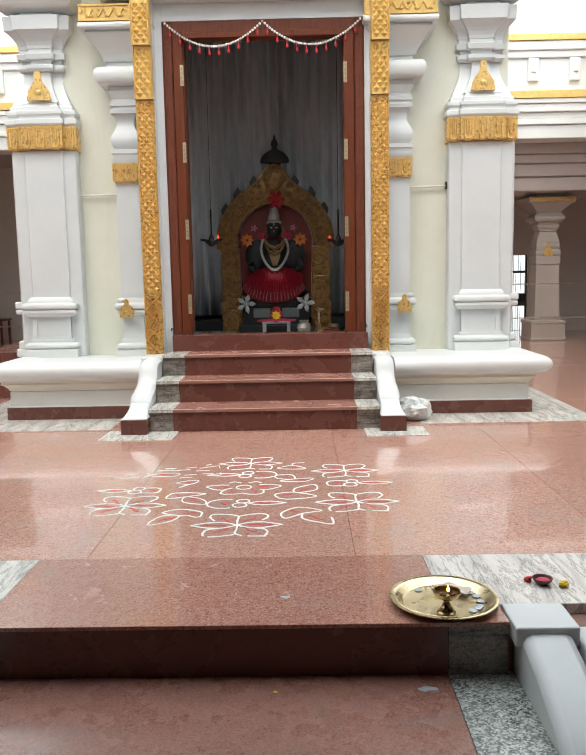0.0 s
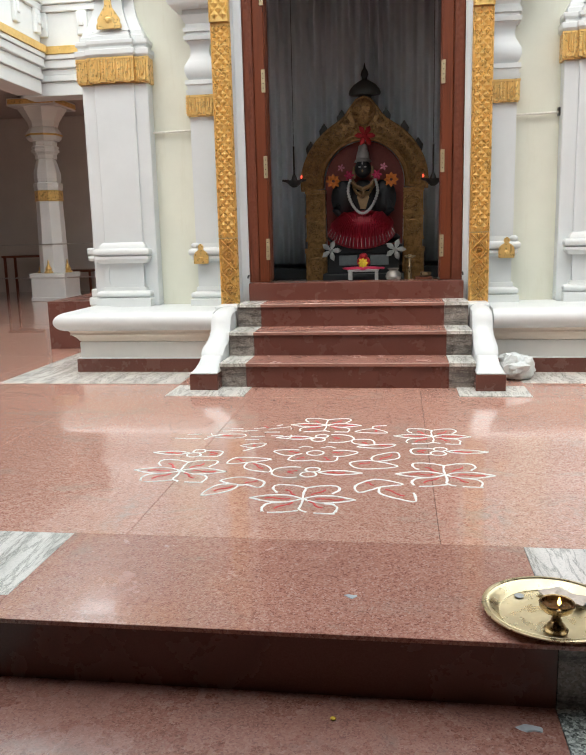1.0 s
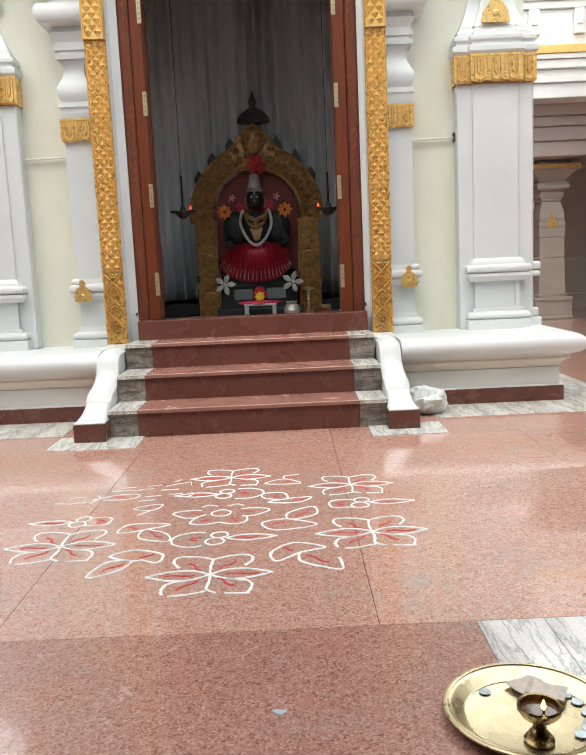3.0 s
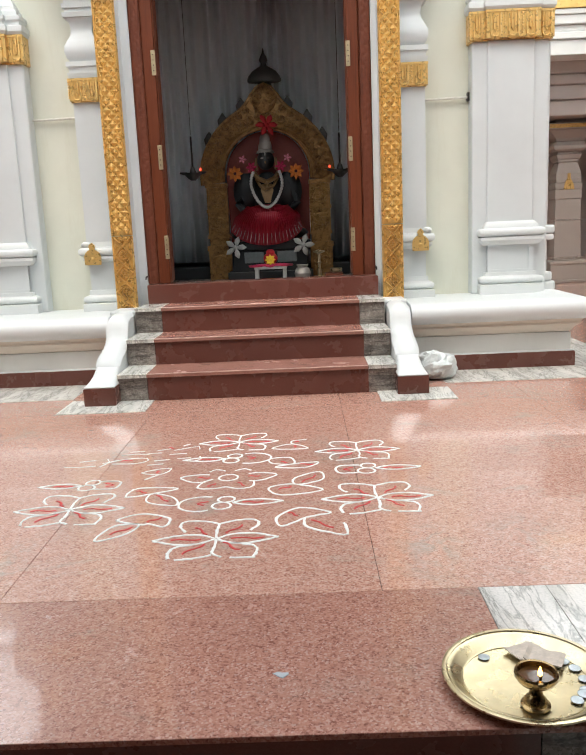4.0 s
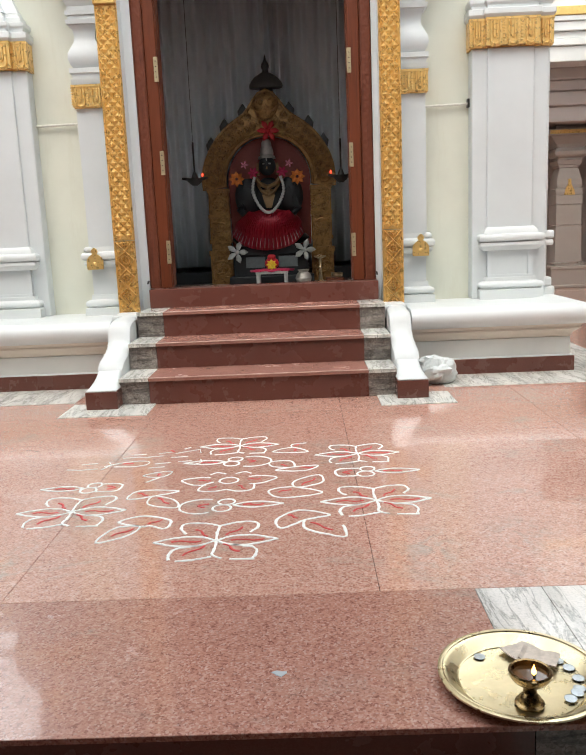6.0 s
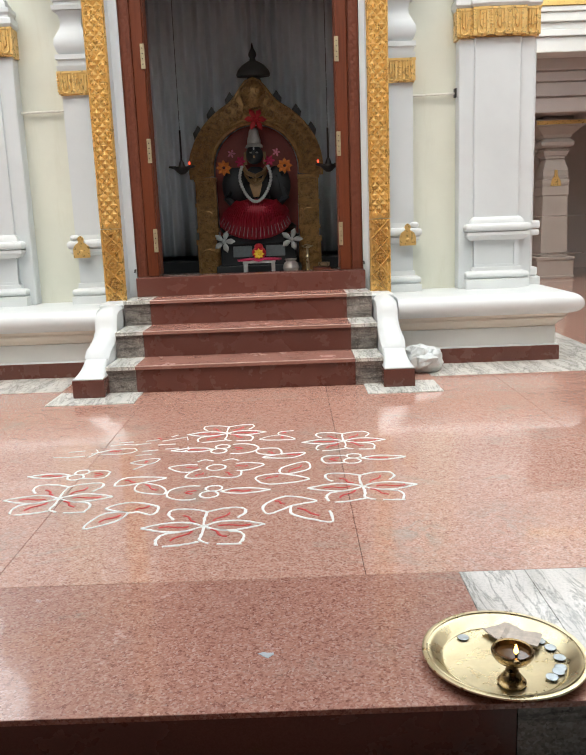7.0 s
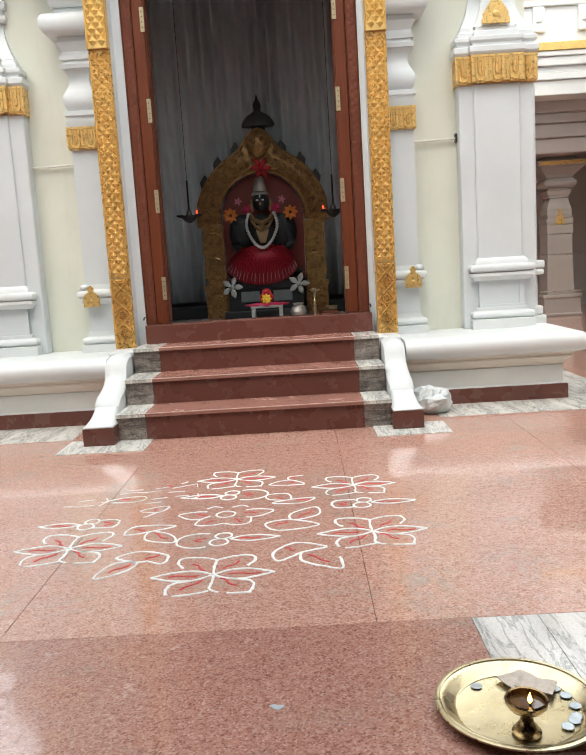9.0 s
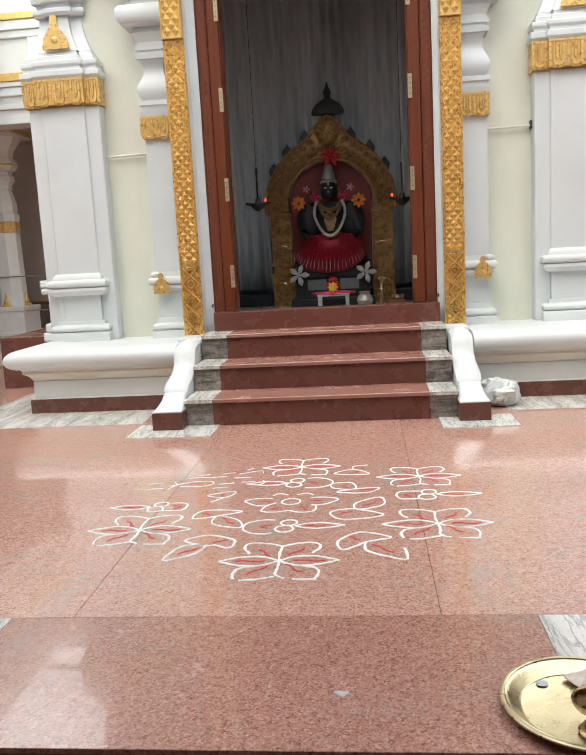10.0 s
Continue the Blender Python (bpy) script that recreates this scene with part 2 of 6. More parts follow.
BRASSDARK = metal("worn_lamp_brass", (0.36, 0.25, 0.12), 0.28, 1.0, tarnish=(0.10, 0.06, 0.03), scale=40, amt=0.75)
STEEL = metal("steel", (0.62, 0.62, 0.60), 0.3, 1.0)
COIN = metal("coin_nickel", (0.50, 0.54, 0.56), 0.42, 0.85, scale=60)
BLACKIRON = plain("black_iron", (0.022, 0.02, 0.018), 0.45)
# black raised slightly: veiling haze put into the colour
HAZED_BLACK = plain("hazed_black", (0.045, 0.047, 0.042), 0.4)
BLACKSTONE = plain("black_stone", (0.016, 0.02, 0.023), 0.5)
TEAK = wood("varnished_teak", (0.08, 0.021, 0.009), (0.148, 0.038, 0.015))
TEAKDARK = wood("carved_teak", (0.085, 0.026, 0.015), (0.165, 0.050, 0.026), 0.5)
CURTAIN = plain("grey_curtain_cloth", (0.86, 0.92, 0.95), 0.38, vary=0.02, scale=14, sheen=0.25)
REDCLOTH = plain("red_silk", (0.40, 0.014, 0.035), 0.5)
IDOLGOLD = metal("dull_idol_gold", (0.33, 0.21, 0.10), 0.5, 0.4, tarnish=(0.12, 0.07, 0.035), scale=40)
REDBACK = plain("red_lacquer_panel", (0.27, 0.060, 0.048), 0.5)
PINKCLOTH = plain("magenta_cloth", (0.55, 0.03, 0.10), 0.6)
SILVER = metal("silver", (0.50, 0.48, 0.45), 0.5, 0.6, scale=50)
FLRED = plain("red_petal", (0.52, 0.02, 0.03), 0.55)
FLORANGE = plain("orange_petal", (0.72, 0.20, 0.03), 0.55)
FLPINK = plain("pink_petal", (0.70, 0.22, 0.30), 0.55)
FLWHITE = plain("white_petal", (0.80, 0.80, 0.76), 0.55)
FLYELLOW = plain("yellow_petal", (0.75, 0.52, 0.03), 0.55)
CHALK = plain("rice_flour_line", (0.86, 0.85, 0.81), 0.9, vary=0.06, scale=180)
REDPOWDER = plain("red_kumkum_line", (0.55, 0.055, 0.05), 0.9, scale=180)
PAPER = plain("worn_banknote_paper", (0.66, 0.56, 0.47), 0.8, vary=0.16, scale=60)
CLAY = plain("terracotta", (0.13, 0.045, 0.035), 0.7)
OIL = plain("lamp_oil", (0.085, 0.035, 0.010), 0.08)
BAG = plain("white_plastic_sheet", (0.62, 0.66, 0.65), 0.35, vary=0.05)
GROUT = plain("joint_cement", (0.27, 0.145, 0.11), 0.8)
PIPE = plain("cream_pipe", (0.66, 0.65, 0.58), 0.4)
INKRED = plain("red_sign_paint", (0.55, 0.05, 0.05), 0.5)
FLAME = glow("flame", (1.0, 0.48, 0.10), 9.0)
WICKGLOW = glow("small_flame", (1.0, 0.07, 0.03), 2.4)
OUTSIDE = glow("daylight_outside", (0.9, 0.96, 0.97), 1.0)
FLPALE = plain("pale_grey_white", (0.43, 0.45, 0.44), 0.55)
DARKPANEL = plain("dull_steel_panel", (0.15, 0.18, 0.19), 0.5)
PALEGREY = plain("pale_blue_grey", (0.42, 0.45, 0.47), 0.4)

# ---- mesh helpers ----
CX = -0.065


def part(name, bm, material, parent=None, label="", smooth=False, bevel=0.0, mats=None):
    me = bpy.data.meshes.new(name)
    bmesh.ops.recalc_face_normals(bm, faces=bm.faces)
    bm.to_mesh(me)
    bm.free()
    for mm in (mats or [material]):
        me.materials.append(mm)
    if smooth:
        me.polygons.foreach_set("use_smooth", [True] * len(me.polygons))
        me.set_sharp_from_angle(angle=radians(38))
    ob = new(name, me)
    if parent:
        ob.parent = parent
    if label:
        ob["label"] = label
    if bevel:
        md = ob.modifiers.new("bevel", "BEVEL")
        md.width, md.segments, md.limit_method = bevel, 2, "ANGLE"
        md.angle_limit = radians(40)
    return ob


def thing(name, label, category, at=(0, 0, 0), group="", kind=""):
    e = new(name)
    e.empty_display_size = 0.05
    e.location = at
    return tagged(e, label, category, group, kind)


def box(bm, x0, x1, y0, y1, z0, z1, mi=0):
    vs = [bm.verts.new((x, y, z)) for z in (z0, z1) for y in (y0, y1) for x in (x0, x1)]
    for f in ((0, 1, 3, 2), (4, 6, 7, 5), (0, 4, 5, 1), (2, 3, 7, 6), (0, 2, 6, 4), (1, 5, 7, 3)):
        bm.faces.new([vs[i] for i in f]).material_index = mi
    return vs


def boxes(*args):
    bm = bmesh.new()
    for a in args:
        box(bm, *a)
    return bm


def loft(bm, rings, closed=True, caps=True, mi=0):
    """Skin a list of point rings of equal length."""
    loops = [[bm.verts.new(p) for p in r] for r in rings]
    n = len(loops[0])
    for a, b in zip(loops, loops[1:]):
        for i in range(n if closed else n - 1):
            j = (i + 1) % n
            bm.faces.new((a[i], a[j], b[j], b[i])).material_index = mi
    if caps:
        bm.faces.new(loops[0][::-1]).material_index = mi
        bm.faces.new(loops[-1]).material_index = mi
    return loops


def lathe(bm, prof, at=(0, 0, 0), n=24, mi=0, caps=True, sq=1.0):
    loft(bm, [[(at[0] + r * math.cos(2 * math.pi * i / n), at[1] + sq * r * math.sin(2 * math.pi * i / n), at[2] + z) for i in range(n)] for r, z in prof], True, caps, mi)


def tube(bm, pts, r, n=6, mi=0, taper=None):
    pts = [Vector(p) for p in pts]
    rings = []
    up = Vector((0.13, 0.31, 0.94))
    for i, p in enumerate(pts):
        d = (pts[min(i + 1, len(pts) - 1)] - pts[max(i - 1, 0)]).normalized()
        a = d.cross(up)
        if a.length < 0.05:
            a = d.cross(Vector((1, 0, 0)))
        a.normalize()
        b = d.cross(a)
        rr = r if taper is None else r * (1 + (taper - 1) * i / (len(pts) - 1))
        rings.append([p + rr * (math.cos(2 * math.pi * k / n) * a + math.sin(2 * math.pi * k / n) * b) for k in range(n)])
    loft(bm, rings, True, True, mi)


def blob(bm, c, r, nu=12, nv=8, mi=0):
    """An ellipsoid of radii r about c."""
    rx, ry, rz = r if isinstance(r, tuple) else (r, r, r)
    rings = []
    for j in range(1, nv):
        a = math.pi * j / nv
        rings.append([(c[0] + rx * math.sin(a) * math.cos(2 * math.pi * i / nu), c[1] + ry * math.sin(a) * math.sin(2 * math.pi * i / nu), c[2] - rz * math.cos(a)) for i in range(nu)])
    loft(bm, rings, True, True, mi)


def pyramid(bm, x0, x1, z0, z1, y, h, mi=0):
    """A low four-sided boss standing out to -y from a face at y."""
    v = [bm.verts.new(p) for p in ((x0, y, z0), (x1, y, z0), (x1, y, z1), (x0, y, z1))]
    t = bm.verts.new(((x0 + x1) / 2, y - h, (z0 + z1) / 2))
    for i in range(4):
        bm.faces.new((v[i], v[(i + 1) % 4], t)).material_index = mi


def ridge(bm, a, b, w, y, h):
    """A raised bar of triangular section from a to b, both (x, z), on a face at y."""
    dx, dz = b[0] - a[0], b[1] - a[1]
    l = math.hypot(dx, dz)
    nx, nz = -dz / l * w / 2, dx / l * w / 2
    v = [bm.verts.new(p) for p in ((a[0] + nx, y, a[1] + nz), (a[0], y - h, a[1]), (a[0] - nx, y, a[1] - nz), (b[0] + nx, y, b[1] + nz), (b[0], y - h, b[1]), (b[0] - nx, y, b[1] - nz))]
    bm.faces.new((v[0], v[1], v[4], v[3]))
    bm.faces.new((v[1], v[2], v[5], v[4]))
    bm.faces.new((v[0], v[2], v[1]))
    bm.faces.new((v[3], v[4], v[5]))


def arc(z0, z1, o, bulge, n=6):
    """Half-round moulding: (z, outset) pairs between two heights."""
    return [(z0 + (z1 - z0) * (1 - math.cos(math.pi * i / n)) / 2, o + bulge * math.sin(math.pi * i / n)) for i in range(n + 1)]


def curve(z0, o0, z1, o1, n=6, power=2.0):
    """Hollow sweep from (z0, o0) to (z1, o1)."""
    return [(z0 + (z1 - z0) * i / n, o0 + (o1 - o0) * (i / n) ** power) for i in range(n + 1)]


def pier(bm, cx, w, front, back, prof, e=0.0, s=0.0, mi=0):
    """A pier of half width w whose front stands at y=front; prof: (z, outset); e, s: width and set-back of its side strips."""
    rings = []
    for z, o in prof:
        f = front - o
        if e:
            r = [(cx - w - o, back, z), (cx - w - o, f + s, z), (cx - w - o + e, f + s, z), (cx - w - o + e, f, z), (cx + w + o - e, f, z), (cx + w + o - e, f + s, z), (cx + w + o, f + s, z), (cx + w + o, back, z)]
        else:
            r = [(cx - w - o, back, z), (cx - w - o, f, z), (cx + w + o, f, z), (cx + w + o, back, z)]
        rings.append(r)
    loft(bm, rings, True, True, mi)


def mirror_x(x0, x1):
    """The interval mirrored about the shrine's centre line."""
    return 2 * CX - x1, 2 * CX - x0


def sweep(bm, prof, x0, x1, ends=True, mi=0):
    """Extrude a closed (y, z) outline along x."""
    loft(bm, [[(x, y, z) for y, z in prof] for x in (x0, x1)], True, ends, mi)


def bell_niche(bm, cx, z, w, h, y, t=0.022, small=False):
    """Flat bell-shaped ornament with a stepped crown and a boss."""
    half = [(0.5, 0.0), (0.5, 0.12), (0.44, 0.2), (0.46, 0.28), (0.34, 0.44), (0.24, 0.56), (0.15, 0.66), (0.13, 0.80), (0.13, 0.97), (0.05, 1.0), (0.0, 1.0)]
    if small:
        half = [(0.46, 0.0), (0.48, 0.08), (0.48, 0.40), (0.40, 0.54), (0.28, 0.63), (0.15, 0.69), (0.13, 0.73), (0.19, 0.81), (0.15, 0.91), (0.06, 0.97), (0.0, 1.0)]
    out = [(cx + w * a, z + h * b) for a, b in half] + [(cx - w * a, z + h * b) for a, b in half[-2::-1]]
    loft(bm, [[(x, y, q) for x, q in out], [(x, y - t, q) for x, q in out]])
    blob(bm, (cx, y - t, z + h * 0.26), (w * 0.13, 0.008, w * 0.13), 10, 6)


def fringe(bm, x0, x1, z0, z1, y, n):
    """Gilded frieze: a plate with n looped drops, beaded ribs and a scalloped hem."""
    box(bm, x0, x1, y, y + 0.03, z0 + 0.012, z1)
    h = z1 - z0
    w = (x1 - x0) / n
    for i in range(n):
        c = x0 + (i + 0.5) * w
        loop = [(c - w * 0.26, y - 0.003, z1 - 0.02)] + [(c + w * 0.26 * math.cos(a), y - 0.005, z0 + 0.07 * h + w * 0.26 + w * 0.26 * math.sin(a)) for a in [math.pi + math.pi * k / 6 for k in range(7)]] + [(c + w * 0.26, y - 0.003, z1 - 0.02)]
        tube(bm, loop, 0.0095, 5)
        inner = [(c - w * 0.1, y - 0.002, z1 - 0.03), (c - w * 0.1, y - 0.004, z0 + 0.38 * h), (c, y - 0.004, z0 + 0.28 * h), (c + w * 0.1, y - 0.004, z0 + 0.38 * h), (c + w * 0.1, y - 0.002, z1 - 0.03)]
        tube(bm, inner, 0.007, 5)
        for k in range(7):
            blob(bm, (x0 + i * w, y - 0.003, z0 + h * (0.2 + 0.11 * k)), 0.0075, 6, 4)
        blob(bm, (c, y + 0.004, z0 + 0.012), (w * 0.3, 0.014, 0.014), 8, 5)
    box(bm, x0 - 0.003, x1 + 0.003, y - 0.006, y + 0.03, z1 - 0.016, z1)


# ---- floor, steps and ground ----
FRONT = -3.185
floor = tagged(part("floor", boxes((-9, 8.9, FRONT + 0.04, 10, -0.34, -0.036)), GROUT), "polished pink granite hall floor laid in large slabs", "floor", kind="structure")


def slab(name, x0, x1, y0, y1, z1, thick, material, parent, gap=0.0006, bev=0.0012):
    bm = bmesh.new()
    g, b = gap, bev
    x0, x1, y0, y1 = x0 + g, x1 - g, y0 + g, y1 - g
    loft(bm, [[(x0, y0, z1 - thick), (x1, y0, z1 - thick), (x1, y1, z1 - thick), (x0, y1, z1 - thick)],
              [(x0, y0, z1 - b), (x1, y0, z1 - b), (x1, y1, z1 - b), (x0, y1, z1 - b)],
              [(x0 + b, y0 + b, z1), (x1 - b, y0 + b, z1), (x1 - b, y1 - b, z1), (x0 + b, y1 - b, z1)]])
    return part(name, bm, material, parent)


xs = [-9.0, -7.05, -5.98, -4.91, -3.84, -2.77, -1.70, -0.65, 0.425, 1.5, 2.57, 3.64, 4.71, 5.78, 6.85, 8.9]
ys = [-2.58, -0.31, 1.6, 3.5, 5.4, 7.3, 10.0]
for ya, yb in zip(ys, ys[1:]):
    for xa, xb in zip(xs, xs[1:]):
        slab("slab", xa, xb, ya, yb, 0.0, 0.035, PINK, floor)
for xa, xb in ((-0.84, 0.689),):
    slab("front_slab", xa, xb, FRONT, -2.58, 0.0, 0.013, RED, floor)
slab("front_slab", 0.689, 0.875, FRONT, -3.05, 0.0, 0.013, RED, floor)
slab("front_slab", -1.005, -0.84, FRONT, -3.05, 0.0, 0.013, RED, floor)
for xa, xb in ((0.689, 0.874), (0.874, 1.5), (1.5, 2.6), (2.6, 4.5), (4.5, 8.9)):
    slab("marble_slab", xa, xb, -3.05, -2.58, 0.0, 0.035, MARBLE, floor)
for xa, xb in ((-1.5, -0.84), (-2.6, -1.5), (-4.5, -2.6), (-9.0, -4.5)):
    slab("marble_slab", xa, xb, -3.05, -2.58, 0.0, 0.035, GREENMARBLE, floor)

landing = tagged(part("porch_steps", boxes((-9, 8.9, -12, -3.64, -0.6, -0.352), (-9, 8.9, -3.62, -3.17, -0.6, -0.205)), GROUT), "broad red granite porch steps below the court", "steps", kind="structure")
slab("riser_slab", -0.835, 0.683, -3.170, -3.145, -0.0135, 0.169, MAROON, landing)
slab("riser_slab", 0.684, 0.875, -3.170, -3.145, -0.0135, 0.169, GREYST, landing)
slab("riser_slab", -1.005, -0.836, -3.170, -3.145, -0.0135, 0.169, GREYST, landing)
slab("tread_slab", -0.835, 0.683, -3.66, -3.15, -0.183, 0.022, SHADED_RED, landing)
slab("tread_slab", 0.684, 0.90, -3.66, -3.15, -0.183, 0.022, PEPPER, landing)
slab("tread_slab", -1.02, -0.836, -3.66, -3.15, -0.183, 0.022, PEPPER, landing)
for i in range(8):
    slab("tread_slab", -9 + i * 2.24, -6.76 + i * 2.24, -12.0, -3.64, -0.32, 0.032, SHADED_RED, landing)


def stair_cheek(x0, x1):
    """White cheek wall that sweeps down beside the porch steps."""
    t = thing("stair_cheek", "white painted curved cheek wall beside the porch steps", "balustrade", group="porch cheek walls")
    pr = [(-3.06, -0.30), (-3.06, -0.004), (-3.20, -0.006), (-3.26, -0.02), (-3.4, -0.055), (-3.55, -0.11), (-3.68, -0.18), (-3.76, -0.25), (-3.79, -0.31)]
    bm = bmesh.new()
    sweep(bm, pr, x0, x1)
    part("cheek", bm, WHITE, t, smooth=True, bevel=0.03)
    part("head_block", boxes((x0 - 0.02, x1 + 0.02, -3.24, -3.056, -0.06, 0.006)), WHITE, t, bevel=0.006)
    return t


stair_cheek(0.90, 1.06)
stair_cheek(-1.19, -1.03)
wing = tagged(part("porch_wall", boxes((1.08, 8.9, -3.3, -3.055, -0.5, -0.037), (-9, -1.21, -3.3, -3.055, -0.5, -0.037)), WHITE, bevel=0.01), "low white painted wall beside the porch steps", "wall", kind="structure")

# ---- grey marble border laid round the shrine ----
border = tagged(part("floor_border", boxes((-2.60, -1.24, 0.12, 0.60, -0.02, 0.003), (1.11, 2.46, 0.18, 0.60, -0.02, 0.003),
                                         (2.04, 2.46, 0.602, 5.2, -0.02, 0.003), (-2.60, -2.18, 0.602, 5.2, -0.02, 0.003)), GREENMARBLE), "grey-green marble border strip round the shrine base", "floor border", kind="structure")
for xa, xb, y0, y1 in ((-1.22, -0.70, -0.29, 0.05), (0.66, 1.10, -0.27, 0.05)):
    tagged(slab("corner_slab", xa, xb, y0, y1, 0.006, 0.02, GREENMARBLE, None), "pale grey-green marble slab under a balustrade foot", "marble slab", "balustrade footing slabs", "structure")

# ---- entrance steps ----
steps = thing("entrance_steps", "three maroon granite shrine steps with grey granite ends", "steps")
SX0, SX1, GX0, GX1 = -0.737, 0.612, -0.918, 0.784
for i in range(3):
    y, z = 0.316 * i, 0.17 * i
    sp = part("step", boxes((GX0 + 0.01, GX1 - 0.01, y + 0.024, 1.02, z, z + 0.145)), GROUT, steps)
    for nm, xa, xb, m in (("riser", SX0, SX1, MAROON), ("end_riser", GX0, SX0, GREYST), ("end_riser", SX1, GX1, GREYST)):
        part(nm, boxes((xa + 0.001, xb - 0.001, y + 0.004, y + 0.023, z + 0.001, z + 0.145)), m, sp)
    for nm, xa, xb, m in (("tread", SX0, SX1, TREAD), ("end_tread", GX0, SX0, GREENMARBLE), ("end_tread", SX1, GX1, GREENMARBLE)):
        part(nm, boxes((xa + 0.0005, xb - 0.0005, y - 0.014, y + 0.325, z + 0.146, z + 0.17)), m, sp, bevel=0.004)
        # thin pale strip in place of the bevel's highlight
        part("worn_edge", boxes((xa + 0.001, xb - 0.001, y - 0.0165, y - 0.009, z + 0.1645, z + 0.1712)), EDGE_GLINT if m is TREAD else GREENMARBLE, sp, "pale strip standing in for the front edge's highlight", bevel=0.002)
sill = part("threshold", boxes((-0.882, 0.772, 0.935, 1.16, 0.51, 0.645)), MAROON, steps, bevel=0.004)


# ---- curved balustrades ----


def balustrade(x0, x1):
    t = thing("balustrade", "white S-curved stair balustrade on a maroon granite foot", "balustrade", group="shrine step balustrades")
    part("foot", boxes((x0 - 0.018, x1 + 0.018, -0.122, 0.10, 0.006, 0.112)), MAROON, t, bevel=0.003)
    bm = bmesh.new()
    loft(bm, [[(x0 - o, -0.105 - o + s, z), (x1 + o, -0.105 - o + s, z), (x1 + o, 0.12, z), (x0 - o, 0.12, z)] for z, o, s in ((0.113, 0.014, 0.0), (0.122, 0.014, 0.0), (0.128, 0.004, 0.012))])
    part("foot_cap", bm, WHITE, t, bevel=0.004)
    bm = bmesh.new()
    mid, half = (x0 + x1) / 2, (x1 - x0) / 2
    bow = [math.pi * (1 - i / 12) for i in range(13)]
    loft(bm, [[(mid - half - o, 0.12, z)] + [(mid + (half + o) * math.copysign(abs(math.cos(a)) ** 0.6, math.cos(a)), f - b + (0.05 + b) * (1 - math.sin(a) ** 0.6), z) for a in bow] + [(mid + half + o, 0.12, z)] for z, o, f, b in ((0.124, 0.012, -0.098, 0.004), (0.130, 0.009, -0.074, 0.010), (0.142, 0.003, -0.030, 0.014), (0.158, -0.002, 0.018, 0.016), (0.178, -0.004, 0.060, 0.012), (0.202, -0.007, 0.100, 0.004))])
    part("foot_lobe", bm, WHITE, t, smooth=True)
    top = [(0.98, 0.487), (0.60, 0.487), (0.53, 0.483), (0.475, 0.468), (0.445, 0.44), (0.43, 0.40), (0.415, 0.365), (0.39, 0.335), (0.345, 0.31), (0.285, 0.292), (0.225, 0.28), (0.175, 0.264), (0.14, 0.24), (0.12, 0.21), (0.11, 0.18), (0.106, 0.15), (0.104, 0.125)]
    bm = bmesh.new()
    rings = []
    for y, z in top:
        k = 0.008 * math.sin(math.pi * min(1, max(0, (0.36 - z) / 0.16))) - 0.012 * max(0, (0.19 - z) / 0.06)
        low = 0.113 if y < 0.105 else 0.02
        c = 0.028
        rings.append([(x0 + 0.006 - k, y, low), (x0 + 0.006 - k, y, z - c), (x0 + 0.012 + c * 0.6 - k, y, z - c * 0.25), (x0 + 0.05, y, z), (x1 - 0.05, y, z), (x1 - 0.012 - c * 0.6 + k, y, z - c * 0.25), (x1 - 0.006 + k, y, z - c), (x1 - 0.006 + k, y, low)])
    loft(bm, rings)
    part("rail_body", bm, WHITE, t, smooth=True)
    part("top_block", boxes((x0 - 0.024, x1 + 0.002, 0.68, 1.02, 0.40, 0.4905)), WHITE, t, bevel=0.01)
    return t


balustrade(-1.079, -0.924)
balustrade(0.790, 0.940)

# ---- shrine plinth ----


def plinth(x0, x1, outer):
    """Moulded plinth; outer: +1 or -1, the side whose end returns along the shrine."""
    t = thing("shrine_plinth", "white moulded shrine plinth with a round nosing and maroon skirting", "plinth", group="shrine plinth wings", kind="structure")
    def ring(z, o):
        a, b = (x0, x1 + o) if outer > 0 else (x0 - o, x1)
        return [(a, 0.60 - o, z), (b, 0.60 - o, z), (b, 5.2 + o, z), (a, 5.2 + o, z)]
    def strip(name, prof, m, sm=False):
        bm = bmesh.new()
        loft(bm, [ring(z, o) for z, o in prof])
        return part(name, bm, m, t, smooth=sm)
    strip("skirting", [(0.0, 0.012), (0.101, 0.012), (0.105, 0.006)], MAROON)
    strip("lip", [(0.1052, 0.008), (0.113, 0.004), (0.1135, -0.01)], WHITE)
    strip("dado", [(0.1138, -0.012), (0.232, -0.012), (0.235, -0.02)], DADO)
    strip("hollow_moulding", [(0.2355, -0.020), (0.245, -0.008)] + [(0.247 + 0.045 * i / 6, -0.006 + 0.040 * (i / 6) ** 1.6) for i in range(7)] + [(0.293, 0.042), (0.303, 0.044), (0.304, 0.038), (0.318, 0.044), (0.3275, 0.052)], PLINTH_BOUNCE, True)
    strip("nosing", [(0.328, 0.045)] + [(0.399 - 0.071 * math.cos(math.pi * i / 14), 0.045 + 0.088 * math.sin(math.pi * i / 14)) for i in range(15)] + [(0.468, -0.05), (0.4585, -0.12), (0.4575, -0.30)], WHITE, True)
    strip("deck", [(0.30, -0.28), (0.455, -0.28), (0.456, -0.3)], PLINTH_BOUNCE)
    return t


plinth(0.944, 2.05, 1)
plinth(*mirror_x(0.944, 2.05), -1)

